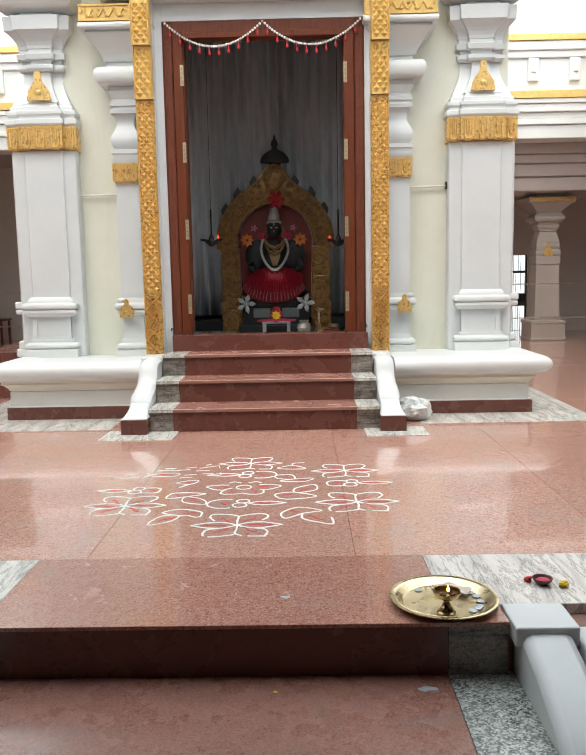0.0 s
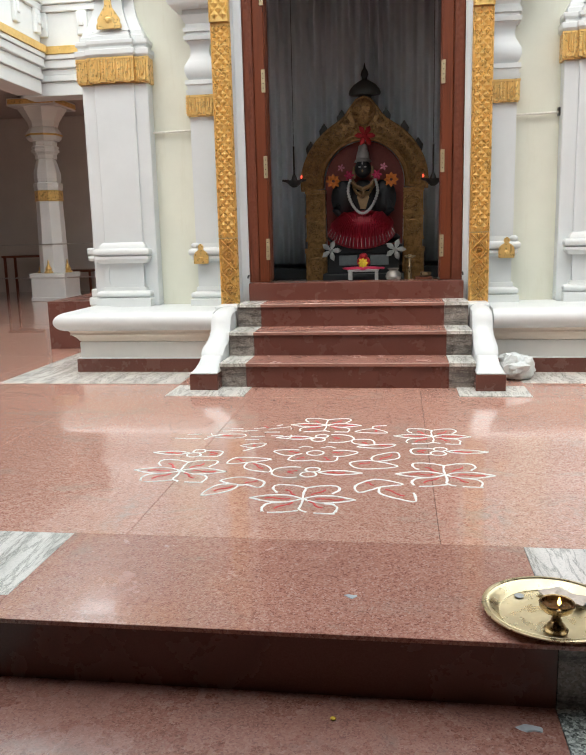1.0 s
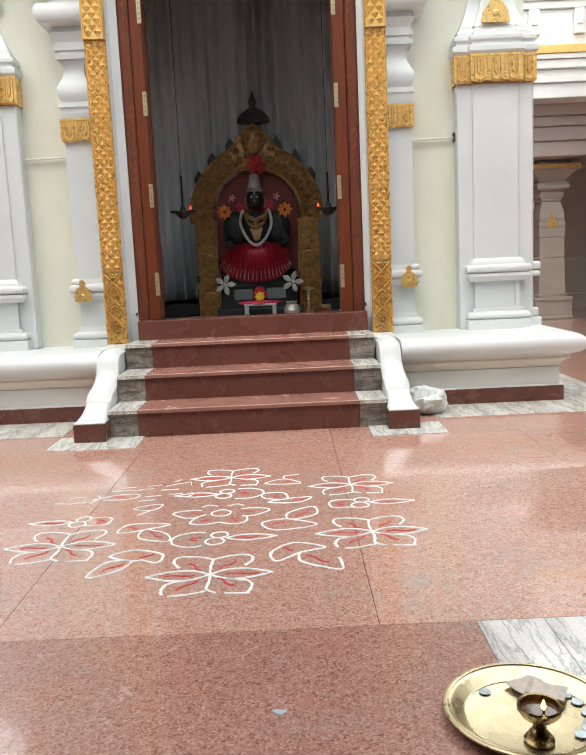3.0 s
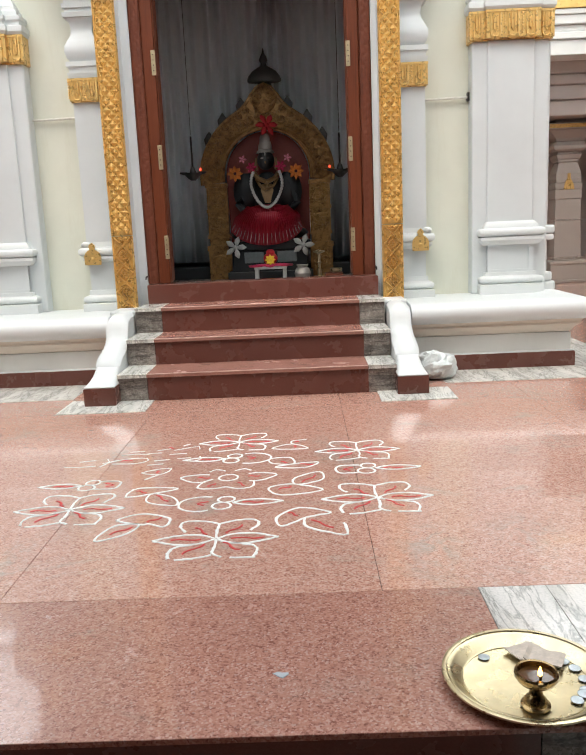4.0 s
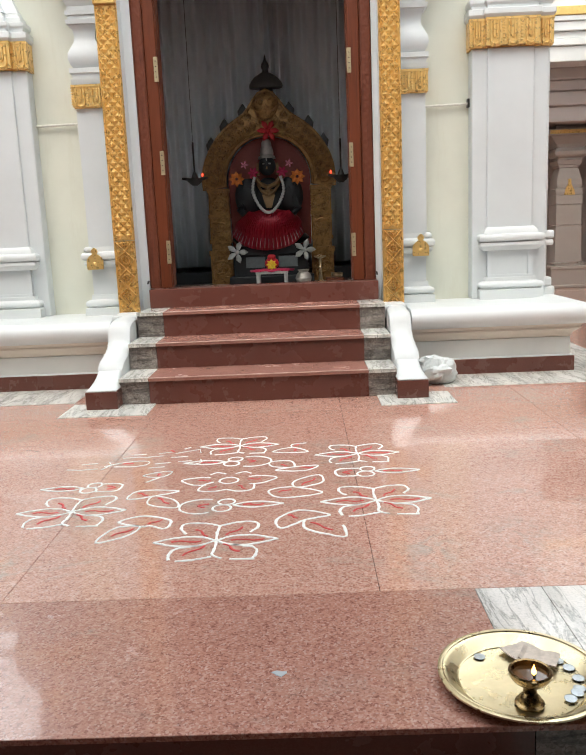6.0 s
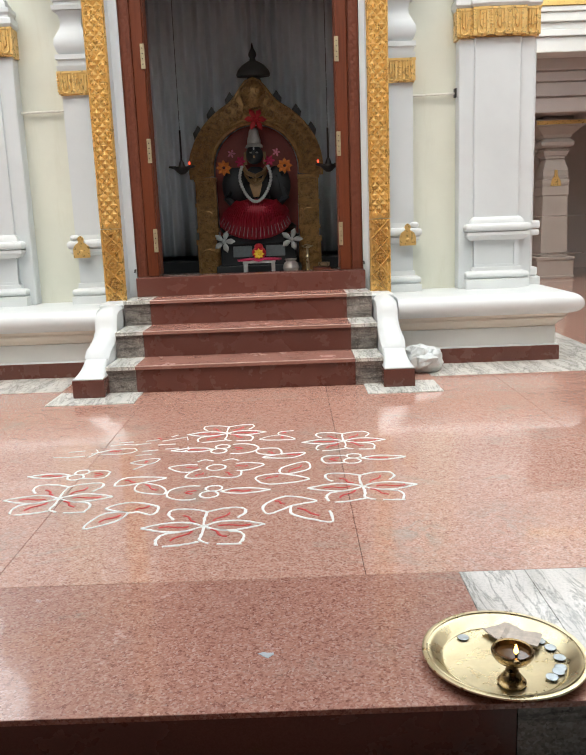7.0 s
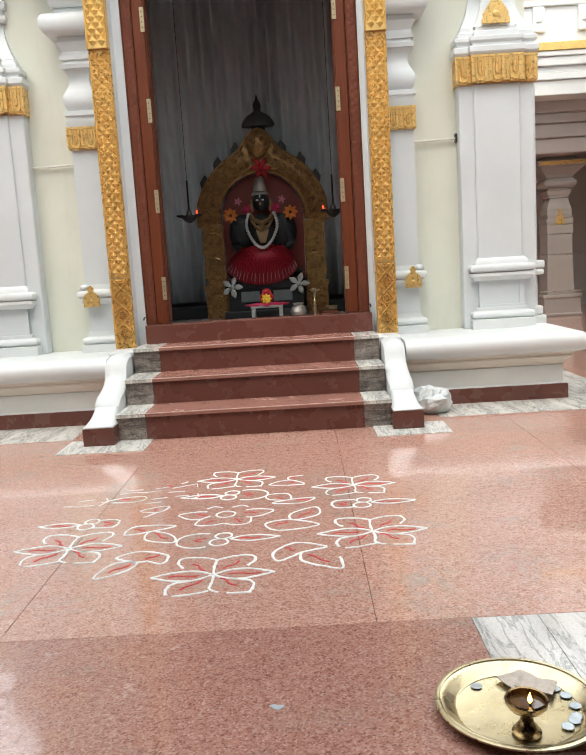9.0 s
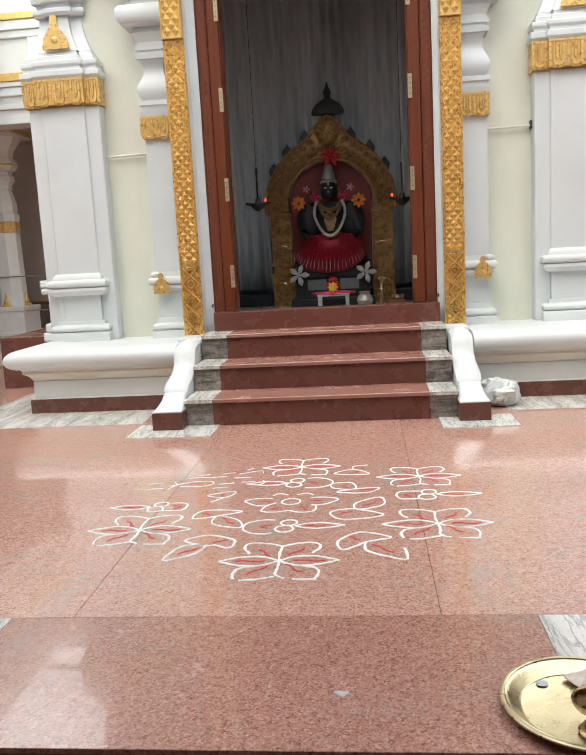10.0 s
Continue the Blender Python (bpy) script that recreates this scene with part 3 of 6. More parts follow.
# ---- shrine walls ----
wall_front = tagged(part("wall_front", boxes((0.93, 2.02, 1.33, 1.55, 0.40, 4.3), (-2.15, -1.06, 1.33, 1.55, 0.40, 4.3), (-1.06, 0.93, 1.33, 1.55, 3.36, 4.3),
                                           (0.80, 0.93, 1.126, 1.55, 0.40, 3.36), (-1.06, -0.93, 1.126, 1.55, 0.40, 3.36)), CREAM), "cream painted shrine front wall with grime near its base", "wall", kind="structure")
wall_sides = tagged(part("wall_side", boxes((1.82, 2.02, 1.55, 5.0, 0.40, 4.3), (-2.15, -1.95, 1.55, 5.0, 0.40, 4.3)), CREAM), "cream painted shrine side walls", "wall", kind="structure")
shrine_back = tagged(part("wall_back", boxes((-1.95, 1.82, 4.8, 5.0, 0.40, 4.3)), CREAM), "cream painted shrine back wall", "wall", kind="structure")
shrine_roof = tagged(part("shrine_roof", boxes((-2.3, 2.17, 1.0, 5.2, 4.3, 4.6)), WHITE, bevel=0.02), "white painted shrine roof slab", "roof", kind="structure")
inner_ceiling = tagged(part("ceiling_shrine", boxes((-1.95, 1.82, 1.55, 4.8, 4.12, 4.22)), INNER), "plain plaster ceiling inside the shrine", "ceiling", kind="structure")
# mostly hidden pale floor and lining, added to reflect light onto the curtain
inner_floor = tagged(part("floor_shrine", boxes((-0.92, 0.79, 1.16, 1.56, 0.40, 0.545), (-1.95, 1.82, 1.56, 4.8, 0.40, 0.545)), MARBLE), "pale marble floor added inside the shrine to bounce light", "floor", kind="structure")
inner_lining = tagged(part("wall_lining", boxes((1.45, 1.82, 1.56, 4.8, 0.55, 4.12), (-1.95, -1.58, 1.56, 4.8, 0.55, 4.12), (-1.58, 1.45, 4.2, 4.8, 0.55, 4.12)), INNER), "inner shrine walls kept pale to bounce light", "wall", kind="structure")

# white reveals between gilded strips and the door frame
reveal = tagged(part("door_reveal", boxes((0.769, 0.83, 1.07, 1.33, 0.458, 3.36), (-0.96, -0.899, 1.07, 1.33, 0.458, 3.36), (-0.898, 0.768, 1.072, 1.33, 3.225, 3.36), (0.808, 0.953, 0.947, 1.115, 0.46, 3.355), (-1.106, -0.959, 0.947, 1.115, 0.46, 3.355)), WHITE), "white painted reveal round the shrine doorway", "door reveal", kind="structure")

# ---- large pilasters ----


def large_pilaster(cx, side):
    t = thing("pilaster", "white moulded temple pilaster with gilded fringe band and bell ornament", "pilaster", (cx, 1.18, 0.45), "large shrine pilasters")
    t.location = (0, 0, 0)
    bm = bmesh.new()
    pier(bm, cx, 0.276, 1.215, 1.34, [(0.456, 0), (2.24, 0)])
    part("corner_pier", bm, LILAC, t, bevel=0.012)
    bm = bmesh.new()
    pier(bm, cx, 0.168, 1.194, 1.225, [(0.93, 0), (2.24, 0)])
    part("shaft", bm, LILAC, t, bevel=0.01)
    bm = bmesh.new()
    o = 0.055
    pier(bm, cx, 0.168, 1.18, 1.22, [(0.456, o + 0.01), (0.525, o + 0.01), (0.53, o)] + arc(0.535, 0.585, o - 0.012, 0.022) + [(0.59, 0.02), (0.615, 0.02), (0.618, 0.002)])
    part("base_moulding", bm, WHITE, t, smooth=True)
    bm = bmesh.new()
    pier(bm, cx, 0.168, 1.18, 1.22, [(0.60, 0.0), (0.83, 0.0)])
    for a in (-1, 1):
        box(bm, cx + a * 0.15 - 0.018, cx + a * 0.15 + 0.018, 1.166, 1.19, 0.637, 0.794)
    box(bm, cx - 0.168, cx + 0.168, 1.166, 1.19, 0.795, 0.826)
    box(bm, cx - 0.168, cx + 0.168, 1.166, 1.19, 0.612, 0.636)
    part("panel", bm, LILAC, t)
    bm = bmesh.new()
    pier(bm, cx, 0.168, 1.18, 1.22, [(0.815, 0.03), (0.85, 0.062), (0.872, 0.062), (0.8725, 0.045), (0.876, 0.045), (0.8765, 0.058)] + arc(0.878, 0.935, 0.05, 0.022) + [(0.937, 0.03), (0.96, 0.026), (0.985, 0.004)])
    part("ledge_moulding", bm, WHITE, t, smooth=True)
    # outer return with its own small base and ledge
    bm = bmesh.new()
    xo = cx + side * 0.276
    for z0, z1, o1 in ((0.456, 0.53, 0.085), (0.53, 0.60, 0.06), (0.835, 0.88, 0.07), (0.885, 0.945, 0.075)):
        a, b = sorted((xo - side * 0.03, xo + side * o1))
        box(bm, a, b, 1.245, 1.60, z0, z1)
    a, b = sorted((xo - side * 0.03, xo + side * 0.03))
    box(bm, a, b, 1.28, 1.58, 0.456, 2.24)
    part("side_moulding", bm, WHITE, t, bevel=0.016)
    bm = bmesh.new()
    E_, S_ = 0.105, 0.035
    fringe(bm, cx - 0.187, cx + 0.187, 2.235, 2.43, 1.152, 3)
    fringe(bm, cx - 0.297, cx - 0.187, 2.235, 2.43, 1.187, 1)
    fringe(bm, cx + 0.187, cx + 0.297, 2.235, 2.43, 1.187, 1)
    box(bm, cx - 0.292, cx + 0.292, 1.2, 1.34, 2.237, 2.429)
    part("gilded_fringe", bm, GOLD, t, "gilded fringe band")
    bm = bmesh.new()
    pier(bm, cx, 0.272, 1.175, 1.34, [(2.431, 0.022), (2.452, 0.036), (2.49, 0.036), (2.492, 0.012), (2.515, 0.012), (2.53, 0.026), (2.56, 0.026), (2.562, -0.002), (2.60, -0.004), (2.604, -0.018), (2.632, -0.024)], E_, S_)
    part("neck_moulding", bm, WHITE, t, bevel=0.004)
    bm = bmesh.new()
    pier(bm, cx, 0.272, 1.175, 1.34, [(2.633 + 0.272 * i / 8, -0.026 - 0.082 * (1 - (1 - i / 8) ** 2.0)) for i in range(9)], E_ - 0.015, S_)
    part("bell", bm, LILAC, t, smooth=True)
    bm = bmesh.new()
    bell_niche(bm, cx, 2.645, 0.20, 0.24, 1.19)
    part("bell_ornament", bm, GOLD, t, "flat gilded bell ornament")
    bm = bmesh.new()
    pier(bm, cx, 0.272, 1.175, 1.34, [(2.906, -0.085), (2.93, -0.072), (2.958, -0.072), (2.96, -0.10), (3.0, -0.095), (3.002, -0.07), (3.05, -0.062), (3.052, -0.085), (3.085, -0.085)] + curve(3.09, -0.08, 3.22, 0.0, 5) + [(3.222, 0.004), (3.335, 0.012), (3.338, -0.03), (3.37, -0.05)], E_ - 0.02, S_)
    part("capital", bm, LILAC, t, bevel=0.004)
    bm = bmesh.new()
    pier(bm, cx, 0.245, 1.20, 1.34, [(3.371, -0.01)] + arc(3.38, 3.64, 0.03, 0.085, 10) + [(3.65, 0.0)])
    part("cushion", bm, WHITE, t, smooth=True, bevel=0.01)
    bm = bmesh.new()
    blob(bm, (cx, 1.09, 3.52), (0.066, 0.014, 0.066), 16, 8)
    part("medallion", bm, GOLDPALE, t, "round gilded medallion", smooth=True)
    for a in (-0.20, -0.25, 0.20, 0.25):
        bm = bmesh.new()
        blob(bm, (cx + a, 1.092, 3.53), (0.017, 0.014, 0.058), 8, 6)
        part("side_lobe", bm, GOLDPALE, t, smooth=True)
    bm = bmesh.new()
    pier(bm, cx, 0.245, 1.20, 1.34, [(3.651, 0.0)] + curve(3.66, 0.005, 3.86, 0.16, 6, 1.6) + [(3.865, 0.17), (3.98, 0.17), (3.985, 0.15), (4.29, 0.15)])
    part("abacus", bm, LILAC, t, smooth=True)
    return t


large_pilaster(1.774, 1)
large_pilaster(-1.98, -1)

# ---- small pilasters beside the doorway ----


def small_pilaster(cx, side):
    t = thing("door_pilaster", "slim white door pilaster with gilded fringe and stepped bracket", "pilaster", group="door pilasters")
    F, B, w = 1.165, 1.33, 0.104
    def p(name, prof, m, sm=True, label=""):
        bm = bmesh.new()
        pier(bm, cx, w, F, B, prof)
        return part(name, bm, m, t, label, smooth=sm)
    p("base_moulding", [(0.456, 0.045), (0.51, 0.045), (0.515, 0.035)] + arc(0.52, 0.57, 0.022, 0.02) + [(0.575, 0.004), (0.61, 0.0)], WHITE)
    p("panel", [(0.606, -0.012), (0.83, -0.012)], LILAC, False)
    p("ledge_moulding", [(0.815, 0.0), (0.84, 0.03), (0.86, 0.03), (0.8605, 0.018), (0.864, 0.018), (0.865, 0.032)] + arc(0.866, 0.925, 0.026, 0.022) + [(0.93, 0.006), (0.965, 0.0)], WHITE)
    bm = bmesh.new()
    blob(bm, (cx + side * 0.10, F - 0.01, 0.945), (0.035, 0.03, 0.026), 10, 7)
    part("ledge_finial", bm, WHITE, t, smooth=True)
    p("shaft", [(0.96, -0.006), (1.96, -0.006)], LILAC, False)
    bm = bmesh.new()
    fringe(bm, cx - 0.114, cx + 0.114, 1.945, 2.11, F - 0.022, 2)
    box(bm, cx - 0.108, cx + 0.108, F, B, 1.95, 2.108)
    part("gilded_fringe", bm, GOLD, t, "gilded fringe band")
    p("neck_moulding", [(2.111, 0.006), (2.15, 0.014), (2.152, 0.0), (2.19, 0.006), (2.192, 0.016), (2.225, 0.016), (2.227, 0.0)], WHITE, False)
    p("vase", [(2.228, -0.012), (2.25, 0.006), (2.29, 0.018), (2.33, 0.014), (2.37, -0.006), (2.41, -0.026), (2.45, -0.03), (2.49, -0.022), (2.52, -0.004)], LILAC)
    p("collar", [(2.521, 0.01), (2.55, 0.016), (2.552, 0.0), (2.58, -0.004), (2.582, 0.012), (2.61, 0.014), (2.612, 0.0), (2.64, -0.002), (2.70, 0.03), (2.702, 0.012), (2.74, 0.014)], WHITE, False)
    p("cushion", [(2.741, 0.05)] + arc(2.745, 2.885, 0.07, 0.045, 8) + [(2.89, 0.02), (2.93, 0.02)], WHITE)
    p("bracket", [(2.931, 0.035)] + curve(2.935, 0.04, 3.12, 0.165, 7, 1.5) + [(3.125, 0.17), (3.13, 0.15), (3.15, 0.15)] + arc(3.152, 3.205, 0.185, 0.018) + [(3.206, 0.18)], WHITE)
    # gilded scroll lintel on the bracket
    bm = bmesh.new()
    pier(bm, cx, w, F, B, [(3.207, 0.19), (3.34, 0.19)])
    xa, xb = cx - 0.102, cx + 0.288
    if side < 0:
        xa, xb = cx - 0.288, cx + 0.102
    for zz in (3.216, 3.331):
        box(bm, xa - 0.006, xb + 0.006, F - 0.2, F - 0.185, zz - 0.008, zz + 0.008)
    wave = [(xa + 0.01 + (xb - xa - 0.02) * i / 36, F - 0.195, 3.273 + 0.03 * math.sin(i * 0.78)) for i in range(37)]
    tube(bm, wave, 0.009, 5)
    for i in range(6):
        a = xa + 0.04 + i * 0.061
        blob(bm, (a, F - 0.193, 3.273 + 0.022 * (-1) ** i), (0.017, 0.012, 0.014), 7, 5)
    part("gilded_scroll", bm, GOLDPALE, t, "gilded scroll lintel")
    bm = bmesh.new()
    bell_niche(bm, cx + side * 0.044, 0.80, 0.125, 0.16, F - 0.045, 0.02, True)
    part("bell_ornament", bm, GOLD, t, "flat gilded bell ornament")
    return t


small_pilaster(1.06, 1)
small_pilaster(-1.258, -1)

# ---- gilded carved door strips ----


def facet(bm, c, k, u, v, y, h):
    """A cut four-sided boss standing on its corner."""
    ring = [bm.verts.new((c + u * dx, y, k + v * dz)) for dx, dz in ((1, 0), (0, 1), (-1, 0), (0, -1))]
    tip = bm.verts.new((c, y - h, k))
    for i in range(4):
        bm.faces.new((ring[i], ring[(i + 1) % 4], tip))


def wedge(bm, pts, y, h, inset=0.16):
    """A three-sided pyramid filling a triangular field, kept clear of its edges."""
    mx, mz = sum(q[0] for q in pts) / 3, sum(q[1] for q in pts) / 3
    ring = [bm.verts.new((mx + (x - mx) * (1 - inset), y, mz + (z - mz) * (1 - inset))) for x, z in pts]
    tip = bm.verts.new((mx, y - h, mz))
    for i in range(3):
        bm.faces.new((ring[i], ring[(i + 1) % 3], tip))


def carve(bm, x0, x1, z0, z1, y, cell):
    """Diagonal lattice of fine ribs with rosettes at the crossings."""
    n = max(1, round((z1 - z0) / cell))
    h = (z1 - z0) / n
    m = (x1 - x0) * 0.09
    a, b = x0 + m, x1 - m
    c, w = (a + b) / 2, b - a
    for e in (x0 + m * 0.5, x1 - m * 0.5):
        ridge(bm, (e, z0), (e, z1), m * 0.8, y, 0.010)
    for i in range(n):
        p, q = z0 + i * h, z0 + (i + 1) * h
        k = (p + q) / 2
        ridge(bm, (a, p), (b, q), 0.010, y, 0.016)
        ridge(bm, (b, p), (a, q), 0.010, y, 0.016)
        for kz, d in ((p, 1), (q, -1)):
            for j in range(5):
                t = math.pi * (j + 0.5) / 5
                facet(bm, c + 0.21 * w * math.cos(t), kz + d * 0.21 * h * math.sin(t), 0.095 * w, 0.095 * h, y, 0.026)
            facet(bm, c, kz + d * 0.05 * h, 0.10 * w, 0.05 * h, y, 0.030)
        for kx in (a + 0.12 * w, b - 0.12 * w):
            facet(bm, kx, k, 0.11 * w, 0.18 * h, y, 0.028)
            facet(bm, kx, k + 0.25 * h, 0.05 * w, 0.06 * h, y, 0.018)
            facet(bm, kx, k - 0.25 * h, 0.05 * w, 0.06 * h, y, 0.018)


def scales(bm, x0, x1, z0, z1, y, cell):
    """Close-set rows of small cut diamonds, two across, between plain edge ribs."""
    m = (x1 - x0) * 0.09
    a, b = x0 + m, x1 - m
    c, u = (a + b) / 2, (b - a) / 4
    for e in (x0 + m * 0.5, x1 - m * 0.5):
        ridge(bm, (e, z0), (e, z1), m * 0.8, y, 0.010)
    n = 2 * max(1, round((z1 - z0) / (cell * 0.5)))
    v = (z1 - z0) / n
    for j in range(1, n):
        k = z0 + j * v
        if j % 2:
            facet(bm, c - u, k, u * 0.93, v * 0.93, y, 0.023)
            facet(bm, c + u, k, u * 0.93, v * 0.93, y, 0.023)
        else:
            facet(bm, c, k, u * 0.93, v * 0.93, y, 0.023)
            wedge(bm, [(a, k - v), (a, k + v), (a + u, k)], y, 0.016, 0.1)
            wedge(bm, [(b, k - v), (b, k + v), (b - u, k)], y, 0.016, 0.1)


def gilded_strip(x0, x1):
    t = thing("gilded_strip", "gilded door strip carved with a diamond lattice", "door trim", group="gilded door strips")
    for nm, z0, z1, f, cell in (("lower_panel", 0.474, 0.998, 0.93, 0.117), ("middle_panel", 1.002, 2.572, 0.93, 0.125), ("upper_block", 2.573, 2.982, 0.895, 0.15), ("top_block", 2.983, 3.335, 0.855, 0.15)):
        bm = bmesh.new()
        box(bm, x0, x1, f, 0.945, z0, z1)
        (carve if z0 < 0.5 else scales)(bm, x0, x1, z0 + 0.006, z1 - 0.006, f, cell)
        part(nm, bm, GOLD if z0 < 2.5 else GOLDPALE, t)
    # small hanging hook at the foot
    bm = bmesh.new()
    c = (x0 + x1) / 2
    tube(bm, [(c - 0.02, 0.918, 0.60), (c, 0.91, 0.575), (c + 0.012, 0.912, 0.555), (c - 0.012, 0.912, 0.535), (c + 0.01, 0.914, 0.515)], 0.0016, 5)
    part("hook", bm, BLACKIRON, t)
    return t


gilded_strip(0.806, 0.955)
gilded_strip(-1.108, -0.957)

# ---- lintel over the doorway ----
lintel = thing("lintel", "white stepped lintel over the shrine doorway with red lettering", "lintel", kind="structure")
LX0, LX1 = -1.37, 1.215
for nm, o, y, z0, z1 in (("lower_fascia", 0.0, 0.93, 3.362, 3.47), ("middle_fascia", 0.035, 0.905, 3.471, 3.53), ("step_fascia", 0.07, 0.87, 3.531, 3.575)):
    part(nm, boxes((LX0 - o, LX1 + o, y, 1.34, z0, z1)), WHITE, lintel, bevel=0.005)
bm = bmesh.new()
sweep(bm, [(1.34, 3.576), (0.85, 3.576), (0.80, 3.60), (0.775, 3.635), (0.775, 3.66), (0.785, 3.662), (0.755, 3.70), (0.75, 3.725), (1.34, 3.726)], LX0 - 0.14, LX1 + 0.13)
part("cornice", bm, WHITE, lintel, smooth=True)


def lettering(text, size, x, y, z, parent, material, name="lettering"):
    cu = bpy.data.curves.new("text", "FONT")
    cu.body, cu.size, cu.extrude, cu.align_x = text, size, 0.002, "CENTER"
    tmp = new("text", cu)
    dg = bpy.context.evaluated_depsgraph_get()
    me = bpy.data.meshes.new_from_object(tmp.evaluated_get(dg))
    bpy.data.objects.remove(tmp)
    me.materials.clear()
    me.materials.append(material)
    ob = new(name, me)
    ob.parent = parent
    ob.matrix_basis = pose(x, y, z, 90, 0, 0)
    return ob


lettering("\u0cb6\u0ccd\u0cb0\u0cc0 \u0cae\u0cb9\u0cbe\u0cb2\u0c95\u0ccd\u0cb7\u0ccd\u0cae\u0cc0", 0.066, 0.0, 0.926, 3.395, lintel, INKRED)
bm = bmesh.new()
for i in range(9):
    box(bm, -0.16 + i * 0.042, -0.125 + i * 0.042 - 0.004 * (i % 3), 0.901, 0.907, 3.487, 3.513)
part("small_lettering", bm, INKRED, lintel)

# ornaments standing on the lintel


def scroll_panel(x0, x1, z, y):
    bm = bmesh.new()
    box(bm, x0, x1, y, y + 0.05, z, z + 0.05)
    n = 5
    for i in range(n):
        c = x0 + (x1 - x0) * (i + 0.5) / n
        sp = [(c + (0.055 - 0.0045 * k) * math.cos(k * 0.62 + i), y - 0.012, z + 0.085 + (0.055 - 0.0045 * k) * math.sin(k * 0.62 + i)) for k in range(12)]
        tube(bm, sp, 0.015, 6)
        blob(bm, (c, y - 0.01, z + 0.085), 0.02, 8, 6)
        blob(bm, (c + 0.05, y - 0.005, z + 0.03), (0.03, 0.015, 0.018), 8, 6)
    o = part("scroll_ornament", bm, GOLD)
    return tagged(o, "gilded scrollwork ornament standing on the lintel", "ornament", "lintel scrollwork")


scroll_panel(-1.42, -0.62, 3.728, 0.86)
scroll_panel(0.50, 1.28, 3.728, 0.86)


def lintel_figure(x, s, name, m):
    bm = bmesh.new()
    blob(bm, (x, 0.9, 3.80), (0.12 * s, 0.05, 0.06), 12, 8)
    blob(bm, (x + 0.10 * s, 0.88, 3.86), (0.05, 0.045, 0.05), 10, 7)
    for a in (-0.08, 0.07):
        box(bm, x + a * s - 0.02, x + a * s + 0.02, 0.88, 0.92, 3.727, 3.80)
    return tagged(part(name, bm, m, smooth=True), "small painted stucco figure standing on the lintel", "stucco figure", "lintel figures")


lintel_figure(-0.42, 1, "stucco_figure", BLACKSTONE)
lintel_figure(0.28, -1, "stucco_figure", BLACKSTONE)
lintel_figure(-0.07, 1, "stucco_figure", FLORANGE)

# ---- carved teak door frame with doors folded back ----
door = thing("door_1", "varnished teak shrine door frame with leaves folded open", "door", kind="structure")


def jamb(x0, x1, side):
    bm = bmesh.new()
    box(bm, x0, x1, 1.075, 1.20, 0.646, 3.222)
    n = 46
    for i in range(n):
        z = 0.68 + i * 0.0545
        pyramid(bm, x0 + 0.014, x0 + 0.05, z, z + 0.05, 1.075, 0.0035)
        pyramid(bm, x0 + 0.04, x1 - 0.014, z + 0.02, z + 0.07, 1.075, 0.0035)
    ridge(bm, (x0 + 0.006, 0.66), (x0 + 0.006, 3.2), 0.012, 1.075, 0.01)
    ridge(bm, (x1 - 0.006, 0.66), (x1 - 0.006, 3.2), 0.012, 1.075, 0.01)
    return part("jamb", bm, TEAKDARK, door, "carved dark teak jamb")


jamb(-0.897, -0.812, -1)
jamb(*mirror_x(-0.897, -0.812), 1)
part("head", boxes((-0.811, 2 * CX + 0.811, 1.075, 1.20, 3.135, 3.222)), TEAKDARK, door, bevel=0.004)
for s in (-1, 1):
    def bx(a, b, *r):
        x0, x1 = (CX + s * a, CX + s * b)
        return (min(x0, x1), max(x0, x1), *r)
    part("frame_stop", boxes(bx(0.667, 0.746, 1.06, 1.19, 0.646, 3.134)), TEAK, door, bevel=0.006)
    leaf = part("leaf", boxes(bx(0.74, 1.38, 1.575, 1.615, 0.60, 3.12)), TEAK, door, bevel=0.004)
    part("back_strip", boxes(bx(0.660, 0.667, 1.095, 1.215, 0.66, 3.10)), TEAKDARK, door)
    for zc in (0.905, 1.535, 2.17, 2.79):
        hg = part("hinge", boxes(bx(0.660, 0.690, 1.052, 1.0595, zc - 0.083, zc + 0.083)), HINGE, door, "brass strap hinge", bevel=0.002)
        bm = bmesh.new()
        for k in range(4):
            blob(bm, (CX + s * 0.676, 1.051, zc - 0.052 + k * 0.035), 0.0045, 6, 4)
        part("screw", bm, BLACKIRON, hg)
part("head_stop", boxes((CX - 0.666, CX + 0.666, 1.06, 1.19, 3.085, 3.134)), TEAK, door, bevel=0.005)
# small white tie brackets low on the reveal
for s in (-1, 1):
    bm = bmesh.new()
    tube(bm, [(CX + s * 0.835, 1.05, 0.70), (CX + s * 0.835, 1.02, 0.70), (CX + s * 0.835, 1.0, 0.685)], 0.006, 6)
    tagged(part("wall_hook", bm, BLACKIRON), "small dark iron hook on the door reveal", "hook", "door reveal hooks")

# ---- bead garland across the door head ----
garland = thing("bead_garland", "white bead door garland with red tassels in two swags", "garland")
bm = bmesh.new()
for k in range(2):
    xa = CX - 0.80 + k * 0.80
    for i in range(41):
        u = i / 40
        x = xa + 0.80 * u
        z = 3.20 - 0.19 * (1 - (2 * u - 1) ** 2)
        blob(bm, (x, 1.045, z), 0.0105, 7, 5)
        if i % 4 == 2:
            bt = bmesh.new()
            tube(bt, [(x, 1.043, z - 0.012), (x, 1.043, z - 0.045)], 0.004, 5)
            blob(bt, (x, 1.043, z - 0.055), (0.012, 0.012, 0.02), 7, 5)
            part("tassel", bt, FLRED, garland, "red tassel", smooth=True)
part("beads", bm, FLWHITE, garland, smooth=True)

# ---- curtain behind the idol ----
bm = bmesh.new()
rings = []
n = 560
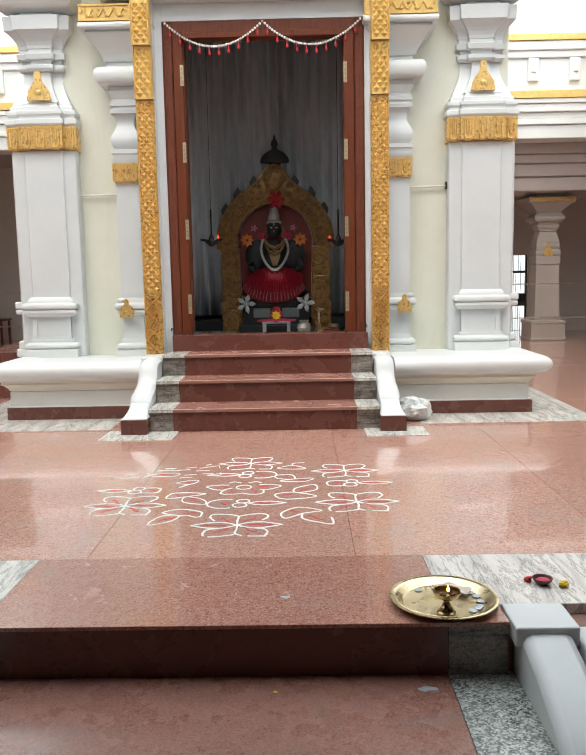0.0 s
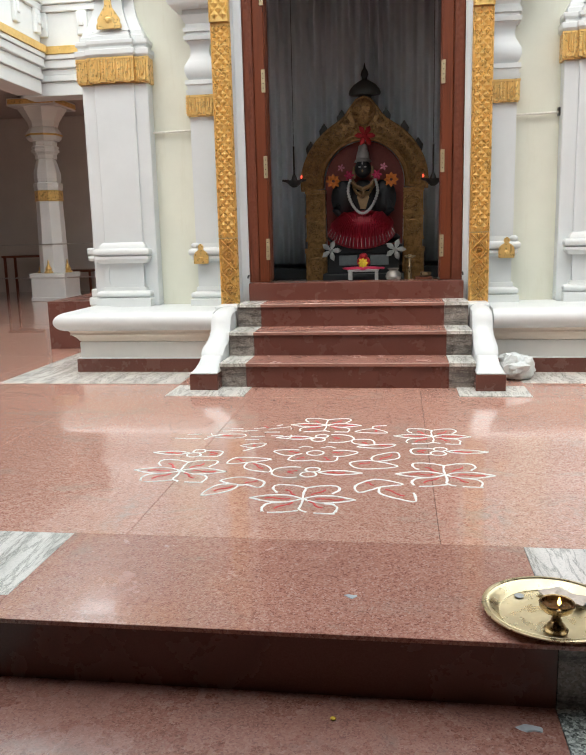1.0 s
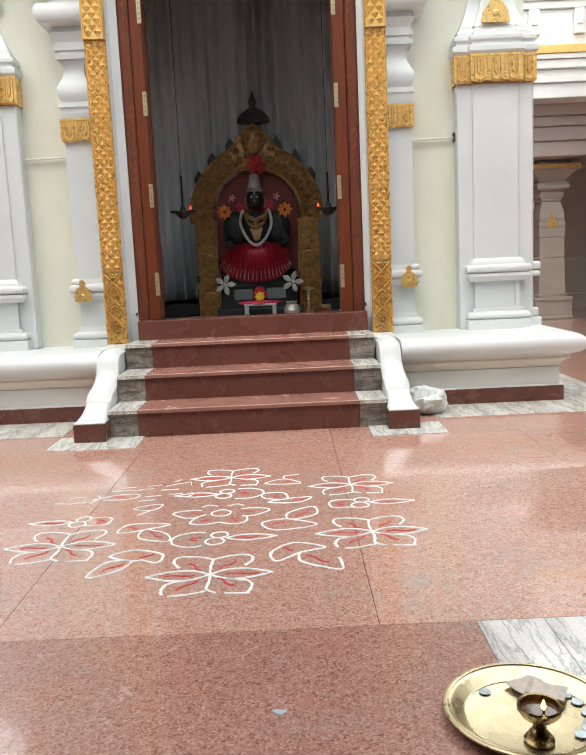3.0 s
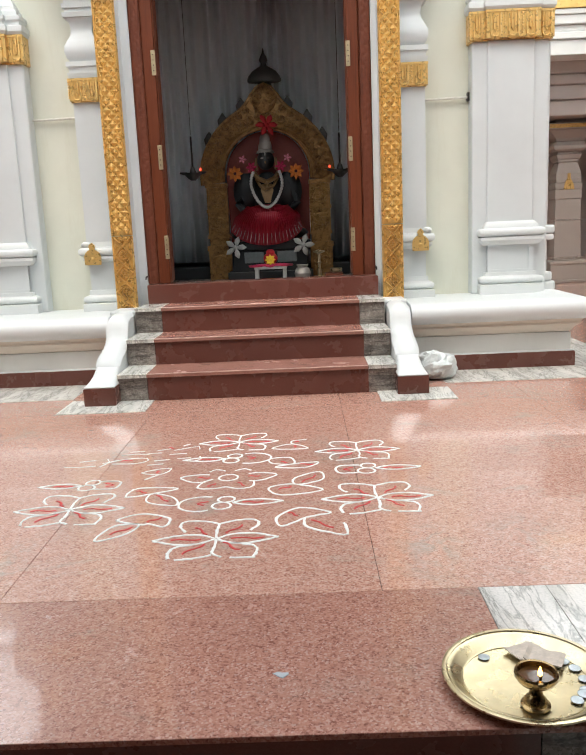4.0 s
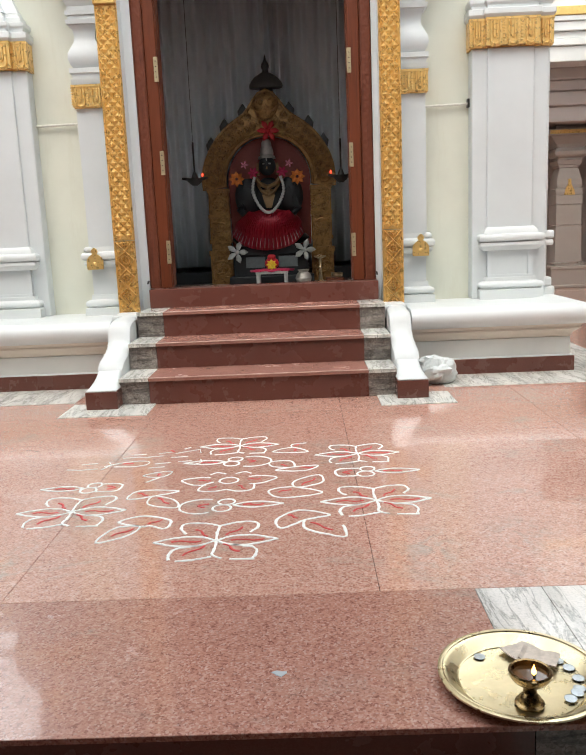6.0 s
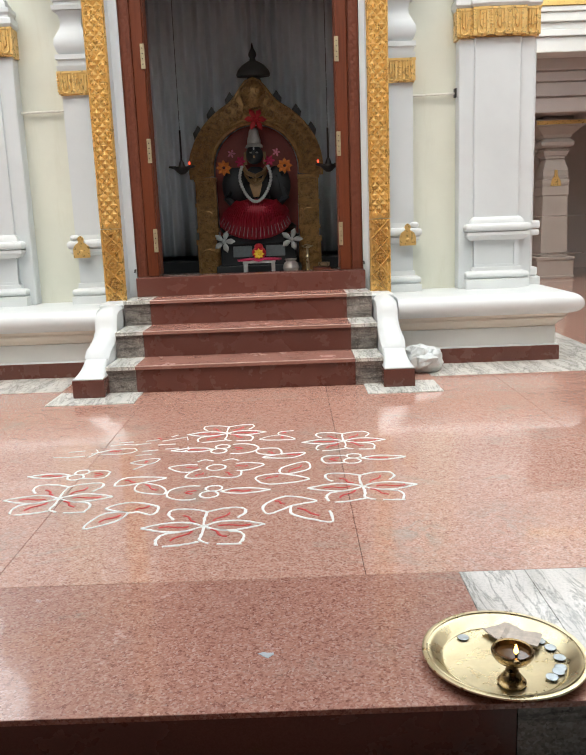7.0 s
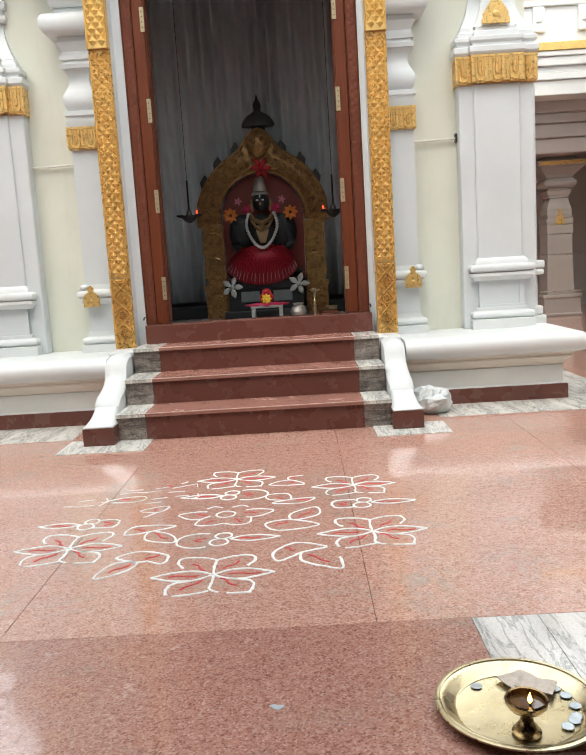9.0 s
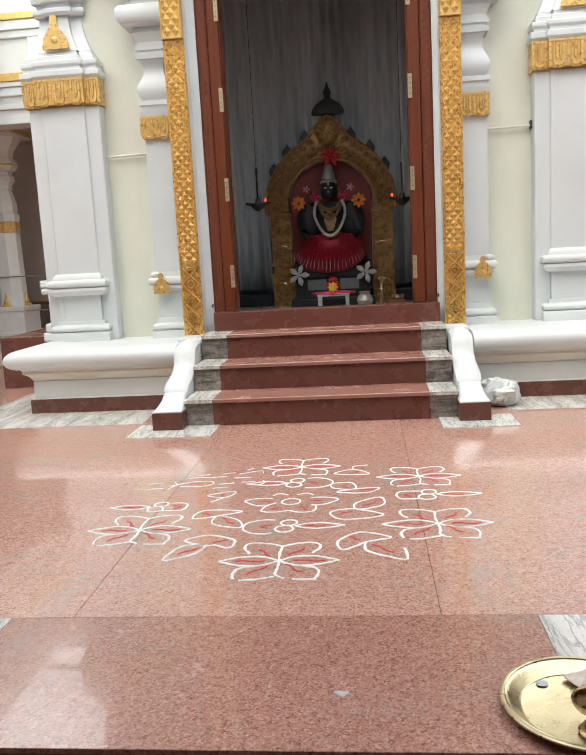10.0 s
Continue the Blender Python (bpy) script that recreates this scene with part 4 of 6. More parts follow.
for i in range(n + 1):
    x = -1.52 + 2.94 * i / n
    ph = x * 54 + 1.3 * math.sin(x * 5.1) + 0.5 * math.sin(x * 13.0)
    deep = 0.056 + 0.016 * math.sin(x * 9.0 + 1)
    yy = 3.55 + deep * math.sin(ph) + 0.006 * math.sin(ph * 2 + 1)
    rings.append([(x, yy, 0.70), (x, yy + 0.004, 1.6), (x, yy, 2.6), (x, yy * 0.8 + 3.60 * 0.2, 4.06)])
loft(bm, rings, False, False)
curtain = part("curtain", bm, CURTAIN, smooth=True)
md = curtain.modifiers.new("thick", "SOLIDIFY")
md.thickness = 0.003
tagged(curtain, "grey pleated curtain hanging behind the shrine idol", "curtain")
bm = bmesh.new()
tube(bm, [(-1.57, 3.62, 4.08), (1.44, 3.62, 4.08)], 0.012, 8)
tagged(part("curtain_rod", bm, STEEL), "steel curtain rod across the shrine", "curtain rod")
tagged(part("dark_plinth", boxes((-1.50, 1.38, 3.1, 3.56, 0.546, 0.66)), BLACKSTONE, bevel=0.01), "low black stone ledge behind the idol", "stone ledge")

# ---- gilt arch (prabhavali) ----
AY = 3.0
arch = thing("gilt_arch", "aged gilt arch with scrollwork framing the idol", "ornamental arch")
for s in (-1, 1):
    bm = bmesh.new()
    def bz(a, b, y0, y1, z0, z1):
        x0, x1 = CX + s * a, CX + s * b
        box(bm, min(x0, x1), max(x0, x1), y0, y1, z0, z1)
    bz(0.385, 0.60, AY - 0.06, AY + 0.1, 0.546, 0.86)
    bz(0.37, 0.61, AY - 0.075, AY + 0.1, 0.82, 0.87)
    bz(0.40, 0.585, AY - 0.04, AY + 0.1, 0.87, 1.45)
    for z in (0.94, 1.18, 1.42):
        bz(0.39, 0.60, AY - 0.06, AY + 0.1, z, z + 0.035)
    for z, w in ((0.70, 0.075), (1.07, 0.07), (1.31, 0.07)):
        c = CX + s * 0.4925
        yy = AY - (0.06 if z < 0.8 else 0.04)
        tube(bm, [(c + w * math.cos(a * 0.5), yy - 0.006, z + w * math.sin(a * 0.5)) for a in range(13)], 0.011, 5)
        for k in range(5):
            tube(bm, [(c + 0.03 * math.cos(k * 1.26 + q * 0.5) + 0.028 * math.cos(k * 1.26), yy - 0.008, z + 0.03 * math.sin(k * 1.26 + q * 0.5) + 0.028 * math.sin(k * 1.26)) for q in range(7)], 0.008, 4)
    rnd = random.Random(7)
    for z0, z1, yy in ((0.58, 0.81, AY - 0.06), (0.98, 1.17, AY - 0.04), (1.22, 1.41, AY - 0.04)):
        for k in range(26):
            q = 0.40 + 0.18 * rnd.random()
            blob(bm, (CX + s * q, yy - 0.004, z0 + (z1 - z0) * rnd.random()), (rnd.uniform(0.008, 0.017), 0.011, rnd.uniform(0.008, 0.02)), 6, 5)
        for e in (0.402, 0.583):
            bz(e - 0.008, e + 0.008, yy - 0.008, yy, z0 - 0.02, z1 + 0.02)
    part("column", bm, OLDGOLD, arch, bevel=0.0)
bm = bmesh.new()
n = 40
front, back = [], []
R0, R1, CZ = 0.42, 0.60, 1.52


def arch_out(a):
    """Outer outline of the arch: round shoulders rising to a pointed crest."""
    s = max(0.0, math.sin(a))
    r = R1 + 0.035 * s ** 2 + 0.185 * s ** 44 + 0.03 * abs(math.cos(a)) ** 6
    return CX + r * math.cos(a), CZ + r * math.sin(a)


ins, outs = [], []
for i in range(n + 1):
    a = -0.12 + (math.pi + 0.24) * i / n
    ins.append((CX + R0 * math.cos(a), CZ + R0 * 1.0 * math.sin(a)))
    outs.append(arch_out(a))
loft(bm, [[(ix, AY - 0.03, iz), (ox, AY - 0.03, oz), (ox, AY + 0.06, oz), (ix, AY + 0.06, iz)] for (ix, iz), (ox, oz) in zip(ins, outs)])
part("arch_band", bm, OLDGOLD, arch)
bm = bmesh.new()
tube(bm, [(x, AY - 0.035, z) for x, z in ins], 0.014, 6)
tube(bm, [(CX + (R0 + 0.03) * math.cos(a), AY - 0.035, CZ + (R0 + 0.03) * 1.0 * math.sin(a)) for a in [-0.1 + 3.34 * i / 40 for i in range(41)]], 0.008, 5)
tube(bm, [(x, AY - 0.035, z) for x, z in outs], 0.016, 6)
for i in range(46):
    a = 0.02 + (math.pi - 0.04) * (i // 2) / 22
    ox, oz = arch_out(a)
    ixx, izz = CX + R0 * math.cos(a), CZ + R0 * 1.0 * math.sin(a)
    mx, mz = ixx + (ox - ixx) * 0.58, izz + (oz - izz) * 0.58
    if i % 2:
        mx, mz = ixx + (ox - ixx) * 0.80, izz + (oz - izz) * 0.80
    else:
        mx, mz = ixx + (ox - ixx) * 0.36, izz + (oz - izz) * 0.36
    dirn = 1 if i % 2 else -1
    rr = 0.045
    tube(bm, [(mx + (rr - 0.0034 * k) * math.cos(a + dirn * k * 0.7), AY - 0.045, mz + (rr - 0.0034 * k) * math.sin(a + dirn * k * 0.7)) for k in range(12)], 0.010, 5)
    blob(bm, (mx, AY - 0.04, mz), (0.018, 0.022, 0.018), 7, 5)
    blob(bm, (mx + (ox - ixx) * 0.14, AY - 0.04, mz + (oz - izz) * 0.14), (0.016, 0.018, 0.016), 6, 5)
for s in (-1, 1):
    tube(bm, [(CX + s * (0.545 + (0.085 - 0.006 * k) * math.cos(k * 0.6)), AY - 0.05, 1.53 + (0.085 - 0.006 * k) * math.sin(k * 0.6)) for k in range(14)], 0.017, 6)
part("scrollwork", bm, OLDGOLD, arch, "gilt spiral scrollwork", smooth=True)
for i in range(7):
    bm = bmesh.new()
    a = math.radians(30 + i * 20)
    ox, oz = arch_out(a)
    loft(bm, [[(ox - 0.04, AY, oz - 0.02), (ox + 0.04, AY, oz - 0.02), (ox + 0.04, AY + 0.03, oz - 0.02), (ox - 0.04, AY + 0.03, oz - 0.02)],
              [(ox - 0.05, AY, oz + 0.04), (ox + 0.05, AY, oz + 0.04), (ox + 0.05, AY + 0.03, oz + 0.04), (ox - 0.05, AY + 0.03, oz + 0.04)],
              [(ox - 0.004, AY + 0.01, oz + 0.11), (ox + 0.004, AY + 0.01, oz + 0.11), (ox + 0.004, AY + 0.02, oz + 0.11), (ox - 0.004, AY + 0.02, oz + 0.11)]])
    if i != 3:
        part("crest_point", bm, HAZED_BLACK, arch, "dark crest point")
bm = bmesh.new()
lathe(bm, [(0.07, 0), (0.06, 0.03), (0.155, 0.035), (0.16, 0.055), (0.148, 0.09), (0.11, 0.135), (0.06, 0.165), (0.03, 0.18), (0.025, 0.20), (0.04, 0.225), (0.03, 0.26), (0.012, 0.29), (0.004, 0.335)], (CX + 0.01, AY + 0.02, 2.33), 20, sq=0.5)
part("finial", bm, HAZED_BLACK, arch, "dark umbrella finial", smooth=True)
bm = bmesh.new()
blob(bm, (CX, AY - 0.05, 2.20), (0.115, 0.05, 0.13), 16, 10)
for s in (-1, 1):
    tube(bm, [(CX + s * (0.05 + (0.04 - 0.003 * k) * math.cos(k * 0.7)), AY - 0.095, 2.22 + (0.045 - 0.003 * k) * math.sin(k * 0.7)) for k in range(11)], 0.009, 5)
    tube(bm, [(CX + s * (0.03 + 0.02 * k), AY - 0.085, 2.17 - 0.02 * math.sin(k)) for k in range(5)], 0.012, 5)
    tube(bm, [(CX + s * (0.07 + 0.04 * math.sin(k * 0.5)), AY - 0.06, 2.12 + 0.03 * k) for k in range(6)], 0.014, 5)
part("crest_mask", bm, OLDGOLD, arch, smooth=True)
bm = bmesh.new()
pts = [(CX - 0.385, 0.86)] + [(CX + 0.40 * math.cos(a), CZ + 0.41 * math.sin(a)) for a in [math.pi - math.pi * i / 24 for i in range(25)]] + [(CX + 0.385, 0.86)]
loft(bm, [[(x, AY + 0.07, z) for x, z in pts], [(x, AY + 0.09, z) for x, z in pts]])
part("back_panel", bm, REDBACK, arch, "dull red back panel")

# ---- seated idol, one mesh ----
bm = bmesh.new()
IY = 2.86
blob(bm, (CX, IY, 1.33), (0.15, 0.10, 0.21), 16, 10, 0)
for s in (-1, 1):
    blob(bm, (CX + s * 0.20, IY, 1.36), (0.125, 0.07, 0.18), 14, 9, 0)
    tube(bm, [(CX + s * 0.16, IY, 1.47), (CX + s * 0.25, IY - 0.02, 1.45), (CX + s * 0.285, IY - 0.04, 1.56)], 0.045, 8, 0, 0.8)
    tube(bm, [(CX + s * 0.19, IY - 0.02, 1.44), (CX + s * 0.27, IY - 0.06, 1.24), (CX + s * 0.18, IY - 0.14, 1.14)], 0.045, 8, 0, 0.8)
    blob(bm, (CX + s * 0.028 - 0.005, IY - 0.112, 1.652), (0.014, 0.008, 0.008), 8, 6, 4)
    tube(bm, [(CX + s * 0.088, IY - 0.05, 1.66), (CX + s * 0.095, IY - 0.06, 1.60), (CX + s * 0.085, IY - 0.07, 1.55)], 0.013, 6, 3)
    tube(bm, [(CX + s * 0.12, IY - 0.06, 1.535), (CX + s * 0.075, IY - 0.12, 1.47), (CX, IY - 0.14, 1.435)], 0.022, 6, 3)
    tube(bm, [(CX + s * 0.10, IY - 0.07, 1.47), (CX + s * 0.06, IY - 0.125, 1.40), (CX, IY - 0.145, 1.365)], 0.014, 6, 3)
blob(bm, (CX - 0.005, IY - 0.03, 1.64), (0.082, 0.08, 0.09), 16, 10, 0)
lathe(bm, [(0.085, 0), (0.078, 0.02), (0.062, 0.035), (0.066, 0.05), (0.055, 0.10), (0.05, 0.105), (0.045, 0.15), (0.028, 0.175)], (CX - 0.005, IY, 1.705), 16, 2)
loft(bm, [[(CX - 0.05, IY - 0.10, 1.42), (CX + 0.05, IY - 0.10, 1.42), (CX + 0.05, IY, 1.42), (CX - 0.05, IY, 1.42)],
          [(CX - 0.058, IY - 0.125, 1.36), (CX + 0.058, IY - 0.125, 1.36), (CX + 0.058, IY, 1.36), (CX - 0.058, IY, 1.36)],
          [(CX - 0.025, IY - 0.13, 1.25), (CX + 0.025, IY - 0.13, 1.25), (CX + 0.025, IY, 1.25), (CX - 0.025, IY, 1.25)]], mi=3)
blob(bm, (CX, IY - 0.135, 1.40), (0.022, 0.014, 0.026), 8, 6, 3)
for i in range(34):
    a = -2.15 + 4.3 * i / 33
    w = 0.145 * math.sin(a) * (1 - 0.25 * max(0.0, math.cos(a)))
    blob(bm, (CX + w, IY - 0.15 - 0.06 * max(0.0, math.cos(a)), 1.41 - 0.205 * math.cos(a)), (0.016, 0.014, 0.016), 6, 5, 4)
# pleated fan of the skirt
fan = []
for i in range(65):
    a = math.radians(-70 + 140 * i / 64)
    pl = 0.018 * (1 if i % 2 else -1)
    r = 0.44 + 0.02 * math.cos(a * 3)
    fan.append([(CX + 0.20 * math.sin(a), IY - 0.16 + pl * 0.3, 1.235 - 0.03 * math.cos(a)), (CX + 0.315 * math.sin(a) - 0.01, IY - 0.20 + pl, 1.16 - 0.12 * math.cos(a)), (CX + 0.355 * math.sin(a) - 0.015, IY - 0.21 + pl, 1.12 - 0.26 * math.cos(a) ** 0.8)])
loft(bm, fan, False, False, 1)
for i in range(2, 63, 3):
    p = fan[i]
    tube(bm, [(p[1][0] * 0.9 + p[2][0] * 0.1, p[1][1] - 0.02, p[1][2] * 0.6 + p[2][2] * 0.4), (p[2][0], p[2][1] - 0.02, p[2][2] + 0.02)], 0.003, 4, 4)
blob(bm, (CX, IY - 0.06, 1.11), (0.30, 0.13, 0.13), 18, 10, 1)
blob(bm, (CX, IY - 0.02, 0.965), (0.37, 0.14, 0.09), 18, 8, 0)
blob(bm, (CX - 0.005, IY - 0.112, 1.69), (0.007, 0.008, 0.018), 8, 6, 4)
blob(bm, (CX - 0.005, IY - 0.112, 1.615), (0.009, 0.008, 0.014), 8, 6, 3)
idol = part("idol", bm, BLACKSTONE, smooth=True, mats=[BLACKSTONE, REDCLOTH, SILVER, IDOLGOLD, FLPALE])
tagged(idol, "seated black stone idol in pleated red silk with silver crown", "statue")

pedestal = tagged(part("idol_pedestal", boxes((CX - 0.40, CX + 0.40, 2.66, 3.02, 0.546, 0.62), (CX - 0.355, CX + 0.355, 2.70, 3.02, 0.62, 0.82), (CX - 0.385, CX + 0.385, 2.68, 3.02, 0.82, 0.90)), BLACKSTONE, bevel=0.008), "black stone pedestal with silver panels under the seated idol", "pedestal")
for a in (-0.24, 0.07):
    part("silver_panel", boxes((CX + a, CX + a + 0.18, 2.688, 2.702, 0.70, 0.80)), DARKPANEL, pedestal, "dull silver panel", bevel=0.004)


def flower(name, c, r, petals, m, label, core=FLYELLOW, tilt=80):
    t = thing(name, label, "flower", c, "offered flowers")
    t.matrix_basis = pose(*c, tilt, 0, random.uniform(-25, 25))
    bm = bmesh.new()
    for i in range(petals):
        a = 2 * math.pi * i / petals
        ca, sa = math.cos(a), math.sin(a)
        rows = []
        for u, w, h in ((0.1, 0.08, 0.0), (0.45, 0.24, 0.12), (0.75, 0.28, 0.14), (1.12, 0.04, 0.02)):
            rows.append([(r * (u * ca - k * w * sa), r * (u * sa + k * w * ca), r * (h + 0.06 * (1 - abs(k)))) for k in (-1, -0.4, 0.4, 1)])
        loft(bm, rows, False, False)
    p = part("petals", bm, m, t, smooth=True)
    md = p.modifiers.new("thick", "SOLIDIFY")
    md.thickness = 0.002
    bm = bmesh.new()
    blob(bm, (0, 0, r * 0.12), (r * 0.22, r * 0.22, r * 0.16), 10, 6)
    part("centre", bm, core, t, smooth=True)
    return t


flower("hibiscus", (CX + 0.02, 2.80, 1.95), 0.095, 6, FLRED, "red hibiscus flower above the idol's crown", FLRED)
flower("gerbera", (CX - 0.295, 2.78, 1.525), 0.066, 8, FLORANGE, "orange flower at the idol's shoulder", CLAY)
flower("gerbera", (CX + 0.275, 2.78, 1.525), 0.066, 8, FLORANGE, "orange flower at the idol's shoulder", CLAY)
flower("rose", (CX - 0.135, 2.76, 1.575), 0.048, 6, PINKCLOTH, "magenta flower beside the idol's neck", PINKCLOTH)
flower("rose", (CX + 0.135, 2.76, 1.575), 0.048, 6, PINKCLOTH, "magenta flower beside the idol's neck", PINKCLOTH)
flower("lily", (CX - 0.215, 2.77, 1.65), 0.036, 5, FLPINK, "pale pink flower at the idol's hand", FLPINK)
flower("lily", (CX + 0.20, 2.77, 1.65), 0.036, 5, FLPINK, "pale pink flower at the idol's hand", FLPINK)
flower("white_flower", (CX - 0.315, 2.64, 0.85), 0.095, 5, FLPALE, "white five-petalled flower on the pedestal", FLPALE)
flower("white_flower", (CX + 0.315, 2.64, 0.85), 0.095, 5, FLPALE, "white five-petalled flower on the pedestal", FLPALE)

# offerings before the pedestal
stool = thing("offering_stool", "small white offering stool draped with magenta cloth", "stool")
part("seat", boxes((CX - 0.13, CX + 0.16, 2.30, 2.50, 0.655, 0.675)), FLPALE, stool, bevel=0.004)
for a in (-0.11, 0.14):
    for b in (2.32, 2.48):
        part("leg", boxes((CX + a - 0.015, CX + a + 0.015, b - 0.012, b + 0.012, 0.546, 0.654)), FLPALE, stool)
bm = bmesh.new()
rings = []
for i in range(25):
    a = 2 * math.pi * i / 24
    r = 1 + 0.05 * math.sin(a * 7)
    rings.append([(CX + 0.015, 2.40, 0.70), (CX + 0.015 + 0.10 * math.cos(a), 2.40 + 0.06 * math.sin(a), 0.70), (CX + 0.015 + 0.20 * r * math.cos(a), 2.40 + 0.115 * r * math.sin(a), 0.685 + 0.008 * math.sin(a * 9))])
loft(bm, rings, False, False)
cloth = part("offering_cloth", bm, PINKCLOTH, smooth=True)
md = cloth.modifiers.new("thick", "SOLIDIFY")
md.thickness, md.offset = 0.008, -1
tagged(cloth, "crumpled magenta cloth spread on the small stool", "cloth")
bm = bmesh.new()
blob(bm, (CX + 0.015, 2.42, 0.745), (0.065, 0.05, 0.055), 14, 9)
blob(bm, (CX + 0.015, 2.41, 0.80), (0.04, 0.035, 0.03), 12, 7)
tagged(part("offering_bundle", bm, FLRED, smooth=True), "small red offering bundle on the magenta cloth", "offering")
flower("marigold", (CX + 0.015, 2.335, 0.735), 0.045, 8, FLYELLOW, "yellow marigold lying on the magenta cloth")


def small_pot(x, y, z, s):
    t = thing("brass_pot", "small steel and brass water pot before the idol", "pot")
    bm = bmesh.new()
    lathe(bm, [(0.03 * s, 0), (0.06 * s, 0.02 * s), (0.075 * s, 0.06 * s), (0.06 * s, 0.10 * s), (0.04 * s, 0.115 * s), (0.055 * s, 0.135 * s), (0.05 * s, 0.137 * s)], (x, y, z), 20)
    part("body", bm, SILVER, t, smooth=True)
    return t


small_pot(CX + 0.30, 2.36, 0.546, 1.0)


def stand_lamp(x, y, z, h):
    t = thing("brass_lamp", "slender brass oil lamp standing beside the idol", "oil lamp")
    bm = bmesh.new()
    lathe(bm, [(0.06, 0), (0.055, 0.015), (0.02, 0.03), (0.012, h * 0.5), (0.02, h * 0.55), (0.012, h * 0.6), (0.012, h * 0.85), (0.05, h * 0.9), (0.055, h * 0.95), (0.03, h * 0.96), (0.006, h)], (x, y, z), 16)
    part("stem", bm, BRASS, t, smooth=True)
    return t


stand_lamp(CX + 0.455, 2.5, 0.546, 0.26)
tagged(part("offering_tray", boxes((CX + 0.50, CX + 0.66, 2.25, 2.5, 0.546, 0.60)), TEAKDARK, bevel=0.006), "small dark wooden offering box on the shrine floor", "box")
bm = bmesh.new()
lathe(bm, [(0.03, 0), (0.05, 0.01), (0.055, 0.04), (0.045, 0.042)], (CX + 0.60, 2.36, 0.60), 14)
tagged(part("brass_bowl", bm, BRASS, smooth=True), "small brass bowl on the dark wooden box", "bowl")


def hanging_lamp(x, y, z):
    t = thing("hanging_lamp", "black hanging oil lamp with a tiny burning flame", "hanging lamp", group="hanging shrine lamps")
    bm = bmesh.new()
    tube(bm, [(x, y, z + 0.32), (x, y, z + 0.055)], 0.009, 6)
    k = z + 0.33
    while k < 4.11:
        tube(bm, [(x, y, k), (x, y, min(4.12, k + 0.05))], 0.0025, 4)
        k += 0.055
    part("chain", bm, BLACKIRON, t)
    bm = bmesh.new()
    lathe(bm, [(0.02, -0.05), (0.045, -0.03), (0.075, 0.0), (0.08, 0.012), (0.03, 0.012), (0.02, 0.05), (0.008, 0.07)], (x, y, z), 16)
    part("bowl", bm, BLACKIRON, t, smooth=True)
    for a in (-0.075, 0.075):
        bm = bmesh.new()
        tube(bm, [(x + a * 0.7, y, z + 0.006), (x + a * 1.5, y, z + 0.016)], 0.016, 6, 0, 0.5)
        part("spout", bm, BLACKIRON, t)
    fx = x + (0.07 if x < 0 else -0.09)
    bm = bmesh.new()
    blob(bm, (fx, y - 0.02, z + 0.04), (0.009, 0.009, 0.016), 8, 6)
    part("flame", bm, WICKGLOW, t, "tiny reddish flame", smooth=True)
    return t


hanging_lamp(CX - 0.62, 2.3, 1.50)
hanging_lamp(CX + 0.66, 2.3, 1.475)

# ---- conduit rods between the pilasters ----
for xa, xb, z in ((1.165, 1.50, 1.875), (-1.705, -1.36, 1.86)):
    t = thing("conduit", "thin cream conduit pipe between two pilasters", "pipe", group="wall conduits")
    bm = bmesh.new()
    tube(bm, [(xa, 1.30, z), (xb, 1.30, z + 0.006)], 0.009, 8)
    part("pipe", bm, PIPE, t, smooth=True)
    xe = xb if xa > 0 else xa
    part("clamp", boxes((xe - 0.016, xe - 0.002, 1.285, 1.33, z - 0.02, z + 0.04)), BLACKIRON, t)

# ---- crumpled white sheet bundle beside the balustrade ----
bm = bmesh.new()
rings = []
for j in range(1, 14):
    a = math.pi * j / 14
    ring = []
    for i in range(26):
        b = 2 * math.pi * i / 26
        p = Vector((math.sin(a) * math.cos(b), math.sin(a) * math.sin(b), -math.cos(a)))
        d = 1 + 0.30 * noise.noise(p * 2.1 + Vector((3, 1, 5))) + 0.16 * noise.noise(p * 5.0)
        z = p.z * 0.095 * d + 0.085
        if p.x < 0:
            z *= 1 + 0.18 * abs(p.x)
        ring.append((1.085 + 0.118 * p.x * d, 0.33 + 0.11 * p.y * d, max(0.004, z)))
    rings.append(ring)
loft(bm, rings)
tagged(part("crumpled_sheet", bm, BAG), "crumpled white plastic sheet lying beside the balustrade foot", "sheet")

# ---- rangoli drawn in rice flour ----
rangoli = thing("rangoli", "white rice-flour rangoli of flowers with red powder strokes", "rangoli", (0, 0, 0))


def ribbon(bm, pts, w, z0=0.0005, h=0.0022):
    """A hand-drawn powder line of uneven width."""
    P = [Vector((p[0], p[1], 0)) for p in pts]
    rings = []
    for i, p in enumerate(P):
        d = (P[min(i + 1, len(P) - 1)] - P[max(i - 1, 0)])
        if d.length < 1e-6:
            d = Vector((1, 0, 0))
        d.normalize()
        nn = Vector((-d.y, d.x, 0)) * (w / 2 * random.uniform(0.75, 1.25))
        a, b = p + nn, p - nn
        rings.append([(a.x, a.y, z0), (p.x + nn.x * 0.6, p.y + nn.y * 0.6, z0 + h), (p.x - nn.x * 0.6, p.y - nn.y * 0.6, z0 + h), (b.x, b.y, z0)])
    loft(bm, rings, False, False)


